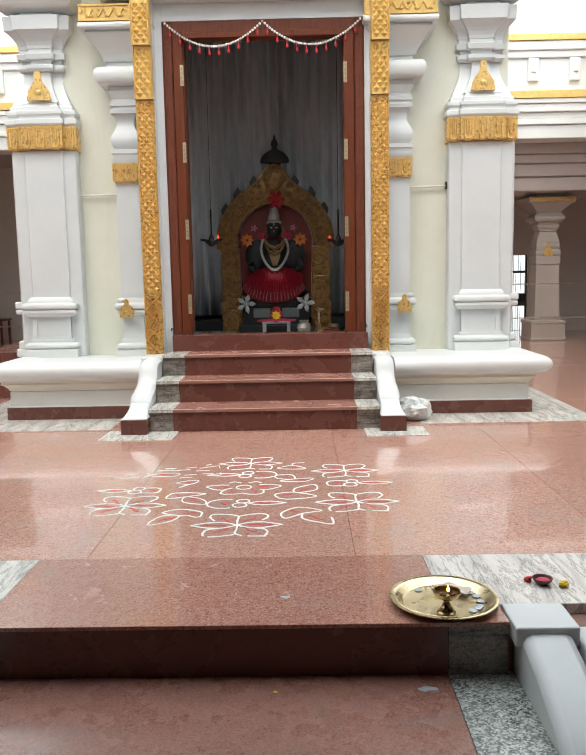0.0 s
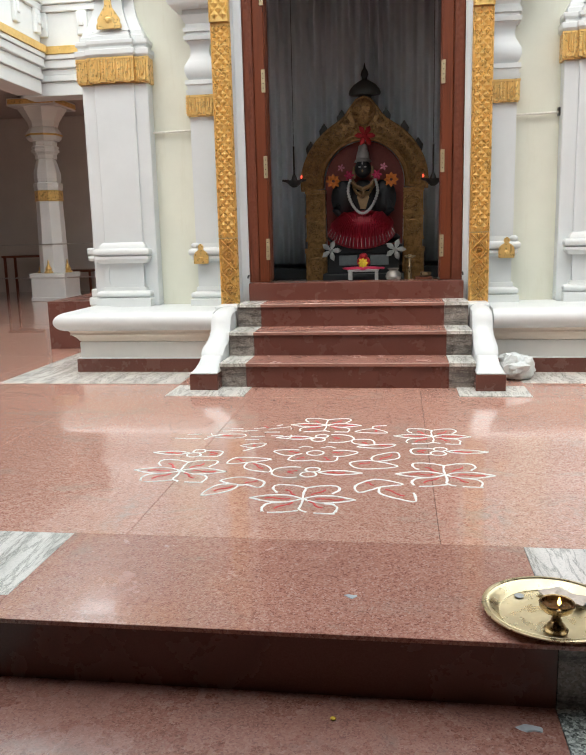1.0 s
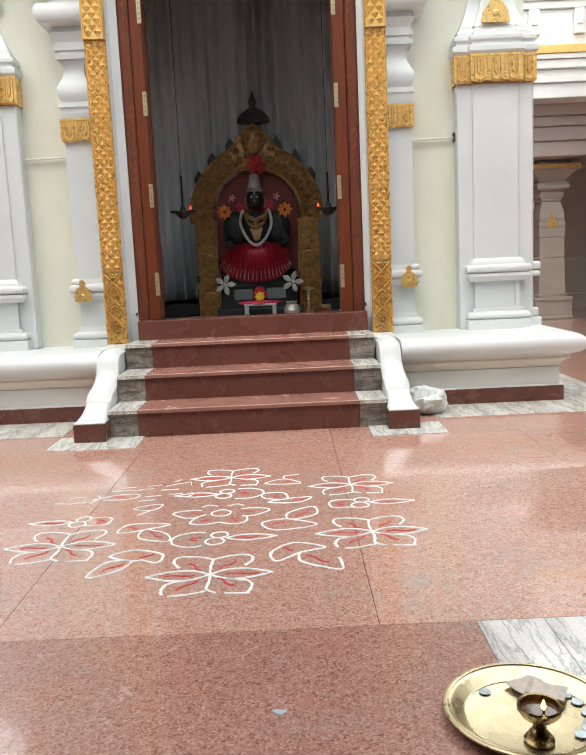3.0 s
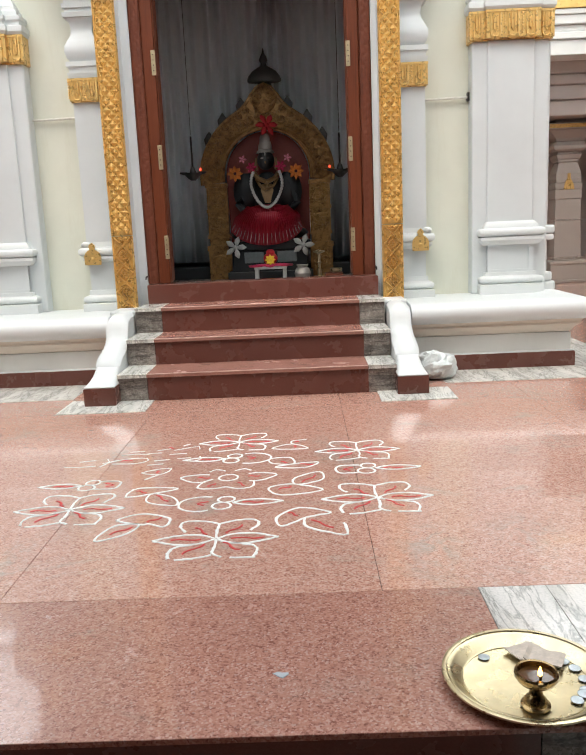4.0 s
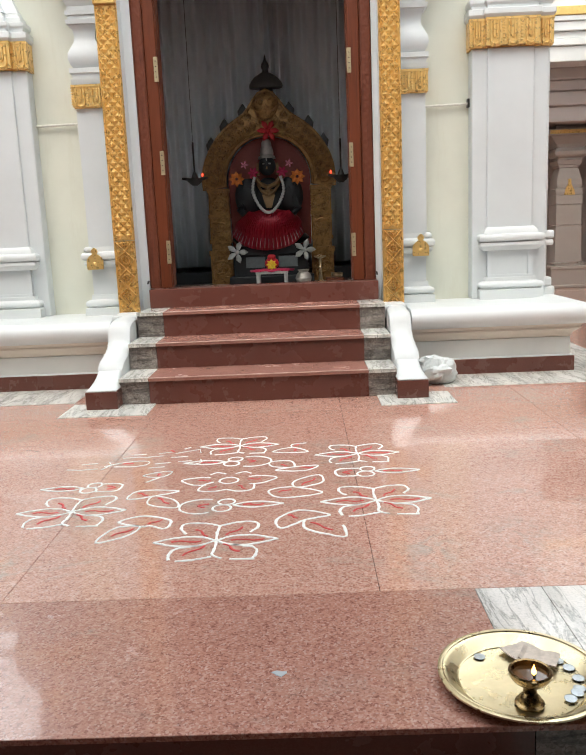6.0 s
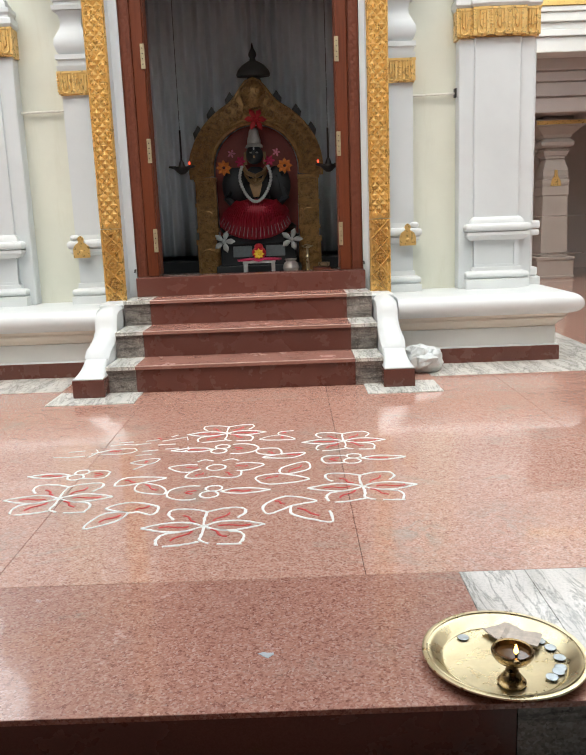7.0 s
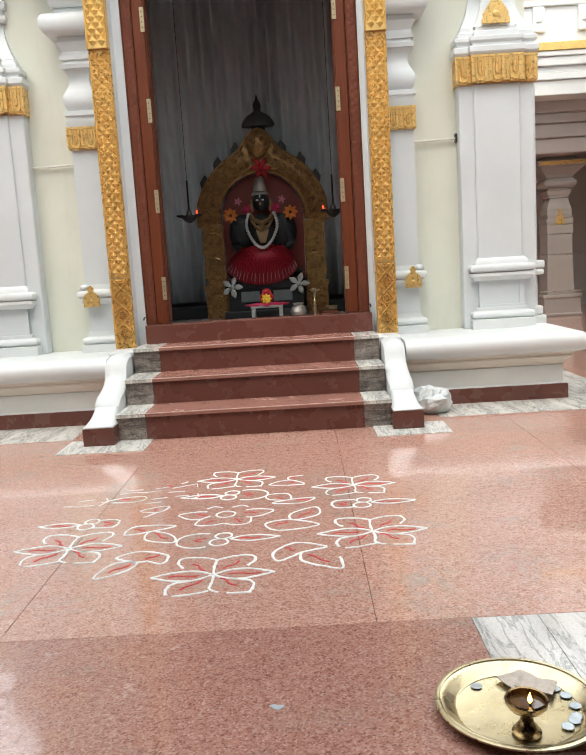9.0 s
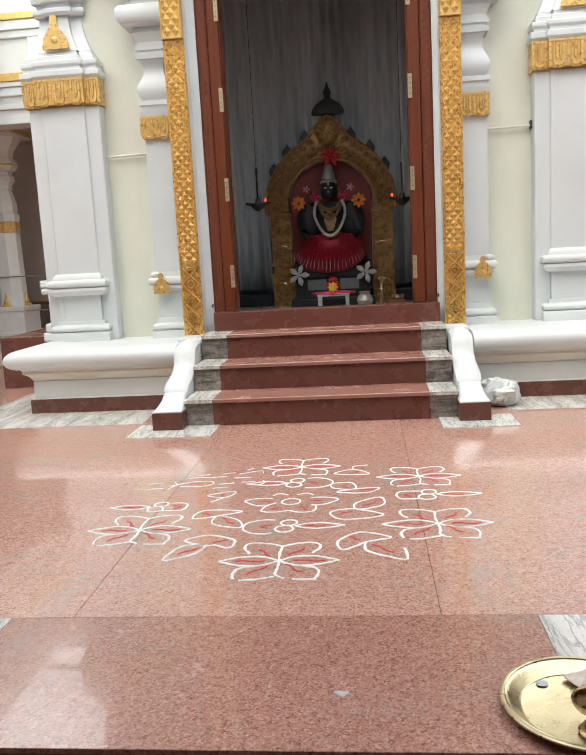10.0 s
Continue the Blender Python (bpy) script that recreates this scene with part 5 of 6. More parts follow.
def smooth_line(pts, k=5, closed=False):
    """Round a few corners into a flowing hand-drawn line."""
    P = [Vector((p[0], p[1])) for p in pts]
    n = len(P)
    out = []
    for i in range(n if closed else n - 1):
        p1, p2 = P[i], P[(i + 1) % n]
        p0 = P[(i - 1) % n] if closed or i > 0 else p1
        p3 = P[(i + 2) % n] if closed or i + 2 < n else p2
        for j in range(k):
            u = j / k
            q = 0.5 * (2 * p1 + (p2 - p0) * u + (2 * p0 - 5 * p1 + 4 * p2 - p3) * u * u + (3 * p1 - p0 - 3 * p2 + p3) * u ** 3)
            out.append((q.x, q.y))
    out.append(out[0] if closed else (P[-1].x, P[-1].y))
    return out


def leaf(a, r0, r1, width):
    """The two edges of a pointed leaf lying in the direction a."""
    sides = []
    for s in (1, -1):
        mid = [(r0 + (r1 - r0) * u, s * width * math.sin(math.pi * u ** 0.85)) for u in (0, 0.2, 0.45, 0.7, 0.9, 1.0)]
        sides.append(smooth_line([(x * math.cos(a) - y * math.sin(a), x * math.sin(a) + y * math.cos(a)) for x, y in mid], 3))
    return sides


def motif(name, cx, cy, lines, reds, w=0.010):
    jit = lambda p: (cx + p[0] + random.uniform(-0.0016, 0.0016), cy + p[1] + random.uniform(-0.0016, 0.0016))
    bm = bmesh.new()
    for l in lines:
        ribbon(bm, [jit(p) for p in l], w)
    o = part(name, bm, CHALK, rangoli)
    for l in reds:
        br = bmesh.new()
        ribbon(br, [jit(p) for p in l], 0.0085, 0.0005, 0.0018)
        part("red_stroke", br, REDPOWDER, o, "red powder stroke")
    return o


def wiggle(a, r0, r1, n=7):
    return [((r0 + (r1 - r0) * i / (n - 1)) * math.cos(a) - 0.006 * math.sin(i * 1.1) * math.sin(a), (r0 + (r1 - r0) * i / (n - 1)) * math.sin(a) + 0.006 * math.sin(i * 1.1) * math.cos(a)) for i in range(n)]


def ring_line(x, y, r, a0=0.0, a1=6.283, n=14, sy=1.0):
    return [(x + r * math.cos(a0 + (a1 - a0) * i / (n - 1)), y + sy * r * math.sin(a0 + (a1 - a0) * i / (n - 1))) for i in range(n)]


def six_flower(cx, cy, s=1.0, w=0.0105):
    """Two long leaves across and four blunt petals on a middle stem."""
    lines = leaf(0, 0, 0.205, 0.042) + leaf(math.pi, 0, 0.21, 0.042)
    lines.append(smooth_line([(0.0, 0.0), (-0.004, 0.07), (0.0, 0.135)]))
    lines.append(smooth_line([(0.0, 0.0), (0.003, -0.06), (0.0, -0.115), (0.035, -0.145)]))
    for d in (-1, 1):
        v = random.uniform(0.94, 1.06)
        lines.append(smooth_line([(0.0, 0.13), (d * 0.055, 0.158), (d * 0.118 * v, 0.16), (d * 0.135, 0.115), (d * 0.108, 0.064)]))
        lines.append(smooth_line([(d * 0.06, -0.038), (d * 0.125, -0.06), (d * 0.142, -0.10 * v), (d * 0.132, -0.15)]))
    lines.append(smooth_line([(0.0, -0.128), (-0.06, -0.15), (-0.115, -0.158)]))
    lines.append(smooth_line([(0.06, -0.15), (0.14, -0.155)]))
    lines = [[(x * s, y * s) for x, y in l] for l in lines]
    reds = [wiggle(math.radians(d), r0 * s, r1 * s) for d, r0, r1 in ((0, 0.05, 0.16), (180, 0.05, 0.15), (55, 0.05, 0.14), (128, 0.05, 0.13), (-48, 0.04, 0.13), (-130, 0.05, 0.15))]
    return motif("flower_motif", cx, cy, lines, reds, w)


def pair_motif(cx, cy, first, second, reds, w=0.0095, shut=True):
    """Two joined loops drawn from one meeting point."""
    lines = [smooth_line([(0, 0), *first], 5, True), smooth_line([(0, 0), *second], 5, shut)]
    return motif("petal_motif", cx, cy, lines, [wiggle(math.radians(a), 0.03, r) for a, r in reds], w)


def knot(cx, cy, d, box_end, s=1.0):
    """Two small loops with a leaf on one side and a curl or box on the other."""
    lines = [ring_line(0.006, 0.036, 0.032), ring_line(-0.006, -0.03, 0.036)]
    lines += leaf(0 if d > 0 else math.pi, 0.034, 0.225, 0.030)
    if box_end:
        lines.append(smooth_line([(-d * 0.03, 0.045), (-d * 0.10, 0.05), (-d * 0.13, 0.02), (-d * 0.115, -0.05), (-d * 0.03, -0.05)]))
    else:
        lines.append([(-d * q[0], q[1]) for q in ring_line(0.085, -0.004, 0.085, -2.0, 2.0, 14, 0.9)])
    lines = [[(x * s, y * s) for x, y in l] for l in lines]
    reds = [wiggle(0 if d > 0 else math.pi, 0.07, 0.15), smooth_line([(-d * 0.06, 0.02), (-d * 0.10, 0.0), (-d * 0.07, -0.02)], 3)]
    return motif("knot_motif", cx, cy, lines, reds, 0.0095)


for fx, fy in ((-0.082, -2.178), (0.484, -1.842), (-0.665, -1.855)):
    six_flower(fx, fy)
for fx, fy in ((0.456, -1.22), (-0.098, -1.015)):
    six_flower(fx, fy, 0.92, 0.0085)
knot(-0.09, -1.84, 1, False)
knot(-0.105, -1.277, -1, False)
knot(0.475, -1.49, 1, True)
knot(-0.665, -1.58, -1, True, 0.95)
pair_motif(0.212, -2.02, [(-0.03, -0.03), (-0.08, -0.066), (-0.098, 0.014), (-0.02, 0.10), (0.092, 0.046), (0.04, 0.02)], [(0.004, -0.074), (0.07, -0.13), (0.14, -0.16), (0.136, -0.06)], [(135, 0.08), (-45, 0.14)], 0.0105, False)
pair_motif(-0.369, -2.026, [(-0.09, -0.012), (-0.122, -0.138), (-0.03, -0.085)], [(-0.088, 0.048), (-0.006, 0.10), (0.098, 0.05), (0.092, -0.03), (0.04, 0.0)], [(225, 0.12), (40, 0.09)], 0.0105)
pair_motif(0.184, -1.662, [(-0.07, 0.0), (-0.114, -0.04), (-0.055, -0.118), (0.10, -0.075)], [(-0.01, 0.08), (0.09, 0.15), (0.10, 0.052)], [(215, 0.09), (55, 0.13)])
pair_motif(-0.382, -1.709, [(-0.10, -0.026), (-0.07, 0.07), (0.09, 0.052)], [(-0.002, -0.094), (0.11, -0.14), (0.095, -0.058)], [(150, 0.08), (-50, 0.12)])
pair_motif(0.164, -1.392, [(-0.012, 0.092), (-0.10, 0.088), (-0.09, 0.02)], [(0.11, 0.014), (0.05, -0.055), (-0.073, -0.038)], [(140, 0.07), (-10, 0.09)], 0.0085)
pair_motif(-0.40, -1.47, [(0.04, 0.068), (0.0, 0.08), (-0.08, 0.03)], [(-0.05, -0.064), (-0.02, -0.02)], [(110, 0.05)], 0.007, False)
pair_motif(0.155, -1.08, [(-0.09, -0.06), (-0.02, -0.085), (0.075, -0.08)], [(0.0, 0.05), (0.07, 0.07)], [(60, 0.06), (-70, 0.06)], 0.0075, False)
# half-swept motifs at the back corner
motif("swept_motif", -0.662, -1.265, [smooth_line([(0.0, 0.0), (0.06, 0.035), (0.15, 0.045), (0.17, 0.0), (0.12, -0.035), (0.02, -0.03)]), [(-0.02, 0.05), (0.0, 0.0), (-0.03, -0.07)],
      [(-0.03, -0.02), (0.035, 0.03)], [(-0.19, -0.05), (-0.12, -0.06), (-0.05, -0.05)], [(-0.14, 0.02), (-0.07, 0.035)], [(0.03, 0.10), (0.10, 0.115), (0.16, 0.10)], [(0.06, 0.15), (0.13, 0.155)]], [wiggle(0.2, 0.05, 0.10)], 0.0075)
motif("swept_motif", -0.385, -1.085, [[(-0.09, -0.02), (-0.03, 0.0)], [(-0.01, -0.03), (0.04, 0.0), (0.10, 0.03), (0.11, -0.03)], [(0.02, 0.04), (0.05, 0.07)], [(-0.13, -0.07), (-0.06, -0.06)], [(-0.02, -0.09), (0.06, -0.085)]], [wiggle(2.6, 0.02, 0.05)], 0.0068)
motif("swept_motif", -0.39, -1.27, [[(-0.07, 0.0), (0.0, 0.012)], [(0.03, 0.02), (0.09, 0.03)], [(0.11, -0.03), (0.14, 0.0), (0.13, 0.045)], [(-0.09, -0.06), (-0.02, -0.05)]], [], 0.0068)
lines = [ring_line(0, 0, 0.040)]
lines.append(smooth_line([(-0.06, -0.015), (-0.10, -0.05), (-0.11, -0.12), (-0.04, -0.13), (0.0, -0.115), (0.05, -0.14), (0.105, -0.12), (0.11, -0.05)]))
lines += [smooth_line([(d * 0.09, -0.05), (d * 0.14, -0.045), (d * 0.20, 0.02), (d * 0.13, 0.05), (d * 0.08, 0.045)]) for d in (-1, 1)]
lines += [smooth_line([(d * 0.02, 0.09), (d * 0.06, 0.11), (d * 0.09, 0.085)]) for d in (-1, 1)]
motif("centre_motif", -0.10, -1.545, lines, [wiggle(math.radians(d), 0.08, 0.13) for d in (5, 175, 235, 305)], 0.0085)

# ---- brass plate with lamp, coins and notes ----
PX, PY = 0.692, -3.031
plate = thing("brass_plate", "large round polished brass plate with a raised rim", "plate", (PX, PY, 0.0))
bm = bmesh.new()
lathe(bm, [(0.02, 0.002), (0.132, 0.002), (0.140, 0.004), (0.158, 0.022), (0.175, 0.027), (0.181, 0.026), (0.1815, 0.022), (0.175, 0.021), (0.160, 0.0165), (0.143, 0.0005), (0.13, 0.0006), (0.02, 0.0006)], (0, 0, 0), 72)
part("dish", bm, BRASS, plate, smooth=True)
bm = bmesh.new()
for r, z in ((0.170, 0.0268), (0.136, 0.0034)):
    tube(bm, [(r * math.cos(2 * math.pi * i / 60), r * math.sin(2 * math.pi * i / 60), z) for i in range(61)], 0.0016, 5)
part("rim_ring", bm, BRASS, plate, smooth=True)

OX, OY = 0.686, -3.118
lamp = thing("oil_lamp", "small footed brass oil lamp burning on the plate", "oil lamp", (OX, OY, 0.0035))
lamp.scale = (0.9, 0.9, 0.9)
bm = bmesh.new()
lathe(bm, [(0.033, 0.0), (0.034, 0.005), (0.028, 0.009), (0.026, 0.016), (0.018, 0.026), (0.014, 0.030), (0.016, 0.034), (0.012, 0.040), (0.010, 0.046), (0.014, 0.050)], (0, 0, 0), 28)
part("foot", bm, BRASSDARK, lamp, smooth=True)
bm = bmesh.new()
lathe(bm, [(0.010, 0.0505), (0.022, 0.053), (0.041, 0.063), (0.049, 0.075), (0.050, 0.084), (0.047, 0.088), (0.043, 0.086), (0.041, 0.074), (0.030, 0.064), (0.01, 0.060)], (0, 0, 0), 32)
blob(bm, (-0.004, -0.044, 0.082), (0.010, 0.012, 0.006), 10, 6)
part("bowl", bm, BRASSDARK, lamp, smooth=True)
bm = bmesh.new()
lathe(bm, [(0.041, 0.0), (0.0415, 0.001), (0.02, 0.0012)], (0, 0, 0.0735), 28)
part("oil", bm, OIL, lamp, "amber lamp oil")
bm = bmesh.new()
tube(bm, [(0.014, 0.01, 0.075), (0.004, -0.016, 0.079), (0.0, -0.026, 0.090)], 0.003, 6)
part("wick", bm, BLACKIRON, lamp)
bm = bmesh.new()
lathe(bm, [(0.001, 0.0), (0.0055, 0.006), (0.0058, 0.010), (0.0036, 0.017), (0.001, 0.025)], (0.0, -0.027, 0.090), 12)
part("flame", bm, FLAME, lamp, "small yellow flame", smooth=True)

for cx_, cy_, tilt in ((0.622, -2.935, 0), (0.775, -3.108, 3), (0.796, -3.088, 4), (0.806, -3.072, 0), (0.817, -3.033, 0), (0.810, -2.992, 2), (0.795, -2.962, 0), (0.778, -2.940, 3)):
    bm = bmesh.new()
    lathe(bm, [(0.0125, 0.0), (0.0135, 0.0004), (0.0135, 0.0016), (0.0125, 0.002), (0.012, 0.0016), (0.003, 0.0016)], (0, 0, 0), 24)
    c = part("coin", bm, COIN, smooth=True)
    c.matrix_basis = pose(cx_, cy_, 0.0042 + abs(tilt) * 0.0004, tilt, 0, 0)
    tagged(c, "small silvery coin lying on the brass plate", "coin", "coins on the plate")


def banknote(x, y, rz, z):
    bm = bmesh.new()
    rows = []
    for i in range(9):
        u = -0.042 + 0.084 * i / 8
        rows.append([(u, v, 0.002 + 0.0025 * math.sin(i * 0.7) ** 2 + 0.003 * abs(v) / 0.03 + (0.006 if i < 1 else 0)) for v in (-0.030, -0.012, 0.008, 0.030)])
    loft(bm, rows, False, False)
    o = part("banknote", bm, PAPER)
    md = o.modifiers.new("thick", "SOLIDIFY")
    md.thickness = 0.0025
    o.matrix_basis = pose(x, y, z, 0, 0, rz)
    tagged(o, "worn folded paper banknote lying on the brass plate", "banknote", "banknotes on the plate")


banknote(0.722, -2.925, 25, 0.004)
banknote(0.752, -2.962, -28, 0.010)

# ---- clay lamp with flowers on the marble slab ----
diya = thing("clay_lamp", "small dark clay lamp on the marble slab", "oil lamp", (1.07, -2.885, 0.0))
bm = bmesh.new()
lathe(bm, [(0.016, 0.0), (0.022, 0.004), (0.034, 0.018), (0.036, 0.024), (0.033, 0.025), (0.026, 0.012), (0.006, 0.008)], (0, 0, 0), 22)
part("bowl", bm, CLAY, diya, smooth=True)
bm = bmesh.new()
blob(bm, (0.002, 0.0, 0.016), (0.024, 0.022, 0.006), 12, 6)
part("wick_oil", bm, PINKCLOTH, diya)


def petal_heap(name, x, y, r, m, label, count=9):
    bm = bmesh.new()
    for i in range(count):
        a, q = random.uniform(0, 6.28), random.uniform(0, 0.6) * r
        blob(bm, (x + q * math.cos(a), y + q * math.sin(a), 0.004 + random.uniform(0.2, 0.7) * r), (r * 0.42, r * 0.36, r * 0.22), 8, 5)
    blob(bm, (x, y, r * 0.3), (r * 0.7, r * 0.7, r * 0.3), 8, 5)
    return tagged(part(name, bm, m, smooth=True), label, "flower", "flowers by the clay lamp")


petal_heap("red_flower", 1.025, -2.86, 0.022, FLRED, "dark red flower lying on the marble slab")
petal_heap("yellow_flower", 1.135, -2.91, 0.022, FLYELLOW, "yellow flower lying on the marble slab")
bm = bmesh.new()
blob(bm, (0.127, -3.27, -0.180), (0.008, 0.007, 0.004), 8, 5)
tagged(part("fallen_petal", bm, FLYELLOW, smooth=True), "yellow petal fallen on the porch step", "petal")
bm = bmesh.new()
pts = [(0.606 + 0.030 * (1 + 0.3 * math.sin(i * 1.9)) * math.cos(i * 0.7), -3.258 + 0.015 * (1 + 0.4 * math.cos(i * 2.3)) * math.sin(i * 0.7)) for i in range(9)]
loft(bm, [[(x, y, -0.1826) for x, y in pts], [(0.606 + (x - 0.606) * 0.8, -3.258 + (y + 3.258) * 0.8, -0.1795) for x, y in pts]])
tagged(part("dried_leaf", bm, PALEGREY), "pale dried leaf scrap lying on the porch step", "leaf")
# pale fleck of the granite, laid on as a thin flake
bm = bmesh.new()
pts = [(0.155 + 0.017 * (1 + 0.35 * math.sin(i * 2.1)) * math.cos(i * 0.7), -2.972 + 0.012 * (1 + 0.4 * math.cos(i * 1.7)) * math.sin(i * 0.7), 0.0) for i in range(9)]
loft(bm, [[(x, y, 0.0004) for x, y, z in pts], [(0.155 + (x - 0.155) * 0.9, -2.972 + (y + 2.972) * 0.9, 0.0016) for x, y, z in pts]])
tagged(part("pale_fleck", bm, PALEGREY), "pale blue-grey fleck on the front granite slab", "stain")

# ---- surrounding hall ----
HX0, HX1, HY = -4.98, 4.85, 6.5


def entablature(name, horizontal, x0, x1, y0, y1, inward):
    """Band of mouldings, gilt fillets and frieze above the aisles."""
    t = thing(name, "white stepped hall cornice with gilt bands above the aisle", "cornice", kind="structure")
    prof = [("beam", 0.0, 3.16, 3.36, HALLW), ("moulding", 0.04, 3.361, 3.45, HALLW), ("moulding", 0.02, 3.451, 3.54, HALLW), ("moulding", 0.07, 3.541, 3.66, HALLW), ("moulding", 0.10, 3.661, 3.73, HALLW), ("gilt_band", 0.12, 3.731, 3.84, GOLDPALE), ("frieze", 0.03, 3.841, 4.32, HALLW), ("moulding", 0.08, 4.321, 4.42, HALLW), ("moulding", 0.12, 4.421, 4.55, HALLW), ("gilt_band", 0.15, 4.551, 4.64, GOLDPALE), ("coping", 0.05, 4.641, 5.0, HALLW)]
    for nm, o, z0, z1, m in prof:
        if horizontal:
            a = (x0, x1, y0 - o, y1, z0, z1)
        else:
            a = (x0, x1 + o, y0, y1, z0, z1) if inward > 0 else (x0 - o, x1, y0, y1, z0, z1)
        part(nm, boxes(a), m, t, bevel=0.012 if m is HALLW else 0.006)
    L = (x1 - x0) if horizontal else (y1 - y0)
    k = 0.35
    while k < L - 0.2:
        if horizontal:
            a = (x0 + k, x0 + k + 0.16, y0 - 0.09, y0, 3.98, 4.318)
            b = (x0 + k + 0.04, x0 + k + 0.12, y0 - 0.12, y0, 4.10, 4.25)
        elif inward > 0:
            a = (x1, x1 + 0.09, y0 + k, y0 + k + 0.16, 3.98, 4.318)
            b = (x1, x1 + 0.12, y0 + k + 0.04, y0 + k + 0.12, 4.10, 4.25)
        else:
            a = (x0 - 0.09, x0, y0 + k, y0 + k + 0.16, 3.98, 4.318)
            b = (x0 - 0.12, x0, y0 + k + 0.04, y0 + k + 0.12, 4.10, 4.25)
        part("frieze_bracket", boxes(a, b), HALLW, t, bevel=0.02)
        k += 0.62
    return t


entablature("cornice_back", True, HX0 - 0.4, HX1 + 0.4, HY, HY + 0.4, 0)
entablature("cornice_west", False, HX0 - 0.4, HX0, -2.9, HY - 0.16, 1)
entablature("cornice_east", False, HX1, HX1 + 0.4, -2.9, HY - 0.16, -1)

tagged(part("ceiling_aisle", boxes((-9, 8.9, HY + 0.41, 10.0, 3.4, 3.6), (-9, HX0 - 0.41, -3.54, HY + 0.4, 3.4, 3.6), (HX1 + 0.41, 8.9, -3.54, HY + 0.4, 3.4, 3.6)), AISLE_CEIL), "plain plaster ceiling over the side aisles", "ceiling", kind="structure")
# porch ceiling and fascia are unseen, placed to shade the front step
tagged(part("ceiling_porch", boxes((-9, 8.9, -12, -3.56, 3.3, 3.5)), DIM_PORCH), "low plaster ceiling over the entrance porch", "ceiling", kind="structure")
tagged(part("porch_fascia", boxes((-9, 8.9, -3.8, -3.55, 3.0, 5.0)), HALLW), "white wall above the porch opening", "wall", kind="structure")
WX0, WX1 = 4.22, 4.68
tagged(part("wall_north", boxes((-9, WX0, 9.8, 10.0, -0.2, 5), (WX1, 8.9, 9.8, 10.0, -0.2, 5), (WX0, WX1, 9.8, 10.0, 1.5, 5), (WX0, WX1, 9.8, 10.0, -0.2, 0.0)), AISLE), "grey painted back wall of the hall aisle", "wall", kind="structure")
tagged(part("wall_west", boxes((-9.2, -9, -4, 10, -0.6, 5)), AISLE), "grey painted side wall of the hall", "wall", kind="structure")
tagged(part("wall_east", boxes((8.9, 9.1, -4, 10, -0.6, 5)), AISLE), "grey painted side wall of the hall", "wall", kind="structure")
# walls added behind the view to keep light off the front riser
tagged(part("wall_south", boxes((-3.6, 3.5, -8.2, -8, -0.6, 3.3), (-3.8, -3.6, -8.2, -3.3, -0.6, 3.3), (3.5, 3.7, -8.2, -3.3, -0.6, 3.3)), DIM_PORCH), "unseen dark walls added round the porch to hold back light", "wall", kind="structure")
tagged(part("sky_backdrop", boxes((-16, 16, 13.0, 13.1, 4.2, 16.0)), OUTSIDE), "bright white overcast sky beyond the hall roof", "backdrop", kind="structure")
tagged(part("backdrop", boxes((3.0, 5.5, 10.6, 10.65, -0.2, 2.2)), OUTSIDE), "bright daylight beyond the grille window", "backdrop", kind="structure")
win = thing("window_1", "grille window with bright daylight at the aisle's end", "window", kind="structure")
part("window_frame", boxes((WX0, WX0 + 0.03, 9.84, 9.9, 0.0, 1.5), (WX1 - 0.03, WX1, 9.84, 9.9, 0.0, 1.5), (WX0 + 0.03, WX1 - 0.03, 9.84, 9.9, 0.5, 0.75), (WX0 + 0.03, WX1 - 0.03, 9.84, 9.9, 1.15, 1.2)), BLACKIRON, win)
for i in range(7):
    bm = bmesh.new()
    tube(bm, [(WX0 + 0.06 + i * 0.047, 9.87, 0.0), (WX0 + 0.06 + i * 0.047, 9.87, 1.5)], 0.006, 6)
    part("grille_bar", bm, BLACKIRON, win)

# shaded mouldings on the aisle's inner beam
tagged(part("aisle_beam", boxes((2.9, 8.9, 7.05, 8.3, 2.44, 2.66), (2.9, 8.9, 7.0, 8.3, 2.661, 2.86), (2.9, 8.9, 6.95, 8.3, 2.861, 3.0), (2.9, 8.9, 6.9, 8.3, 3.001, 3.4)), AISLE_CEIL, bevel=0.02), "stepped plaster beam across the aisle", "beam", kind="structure")


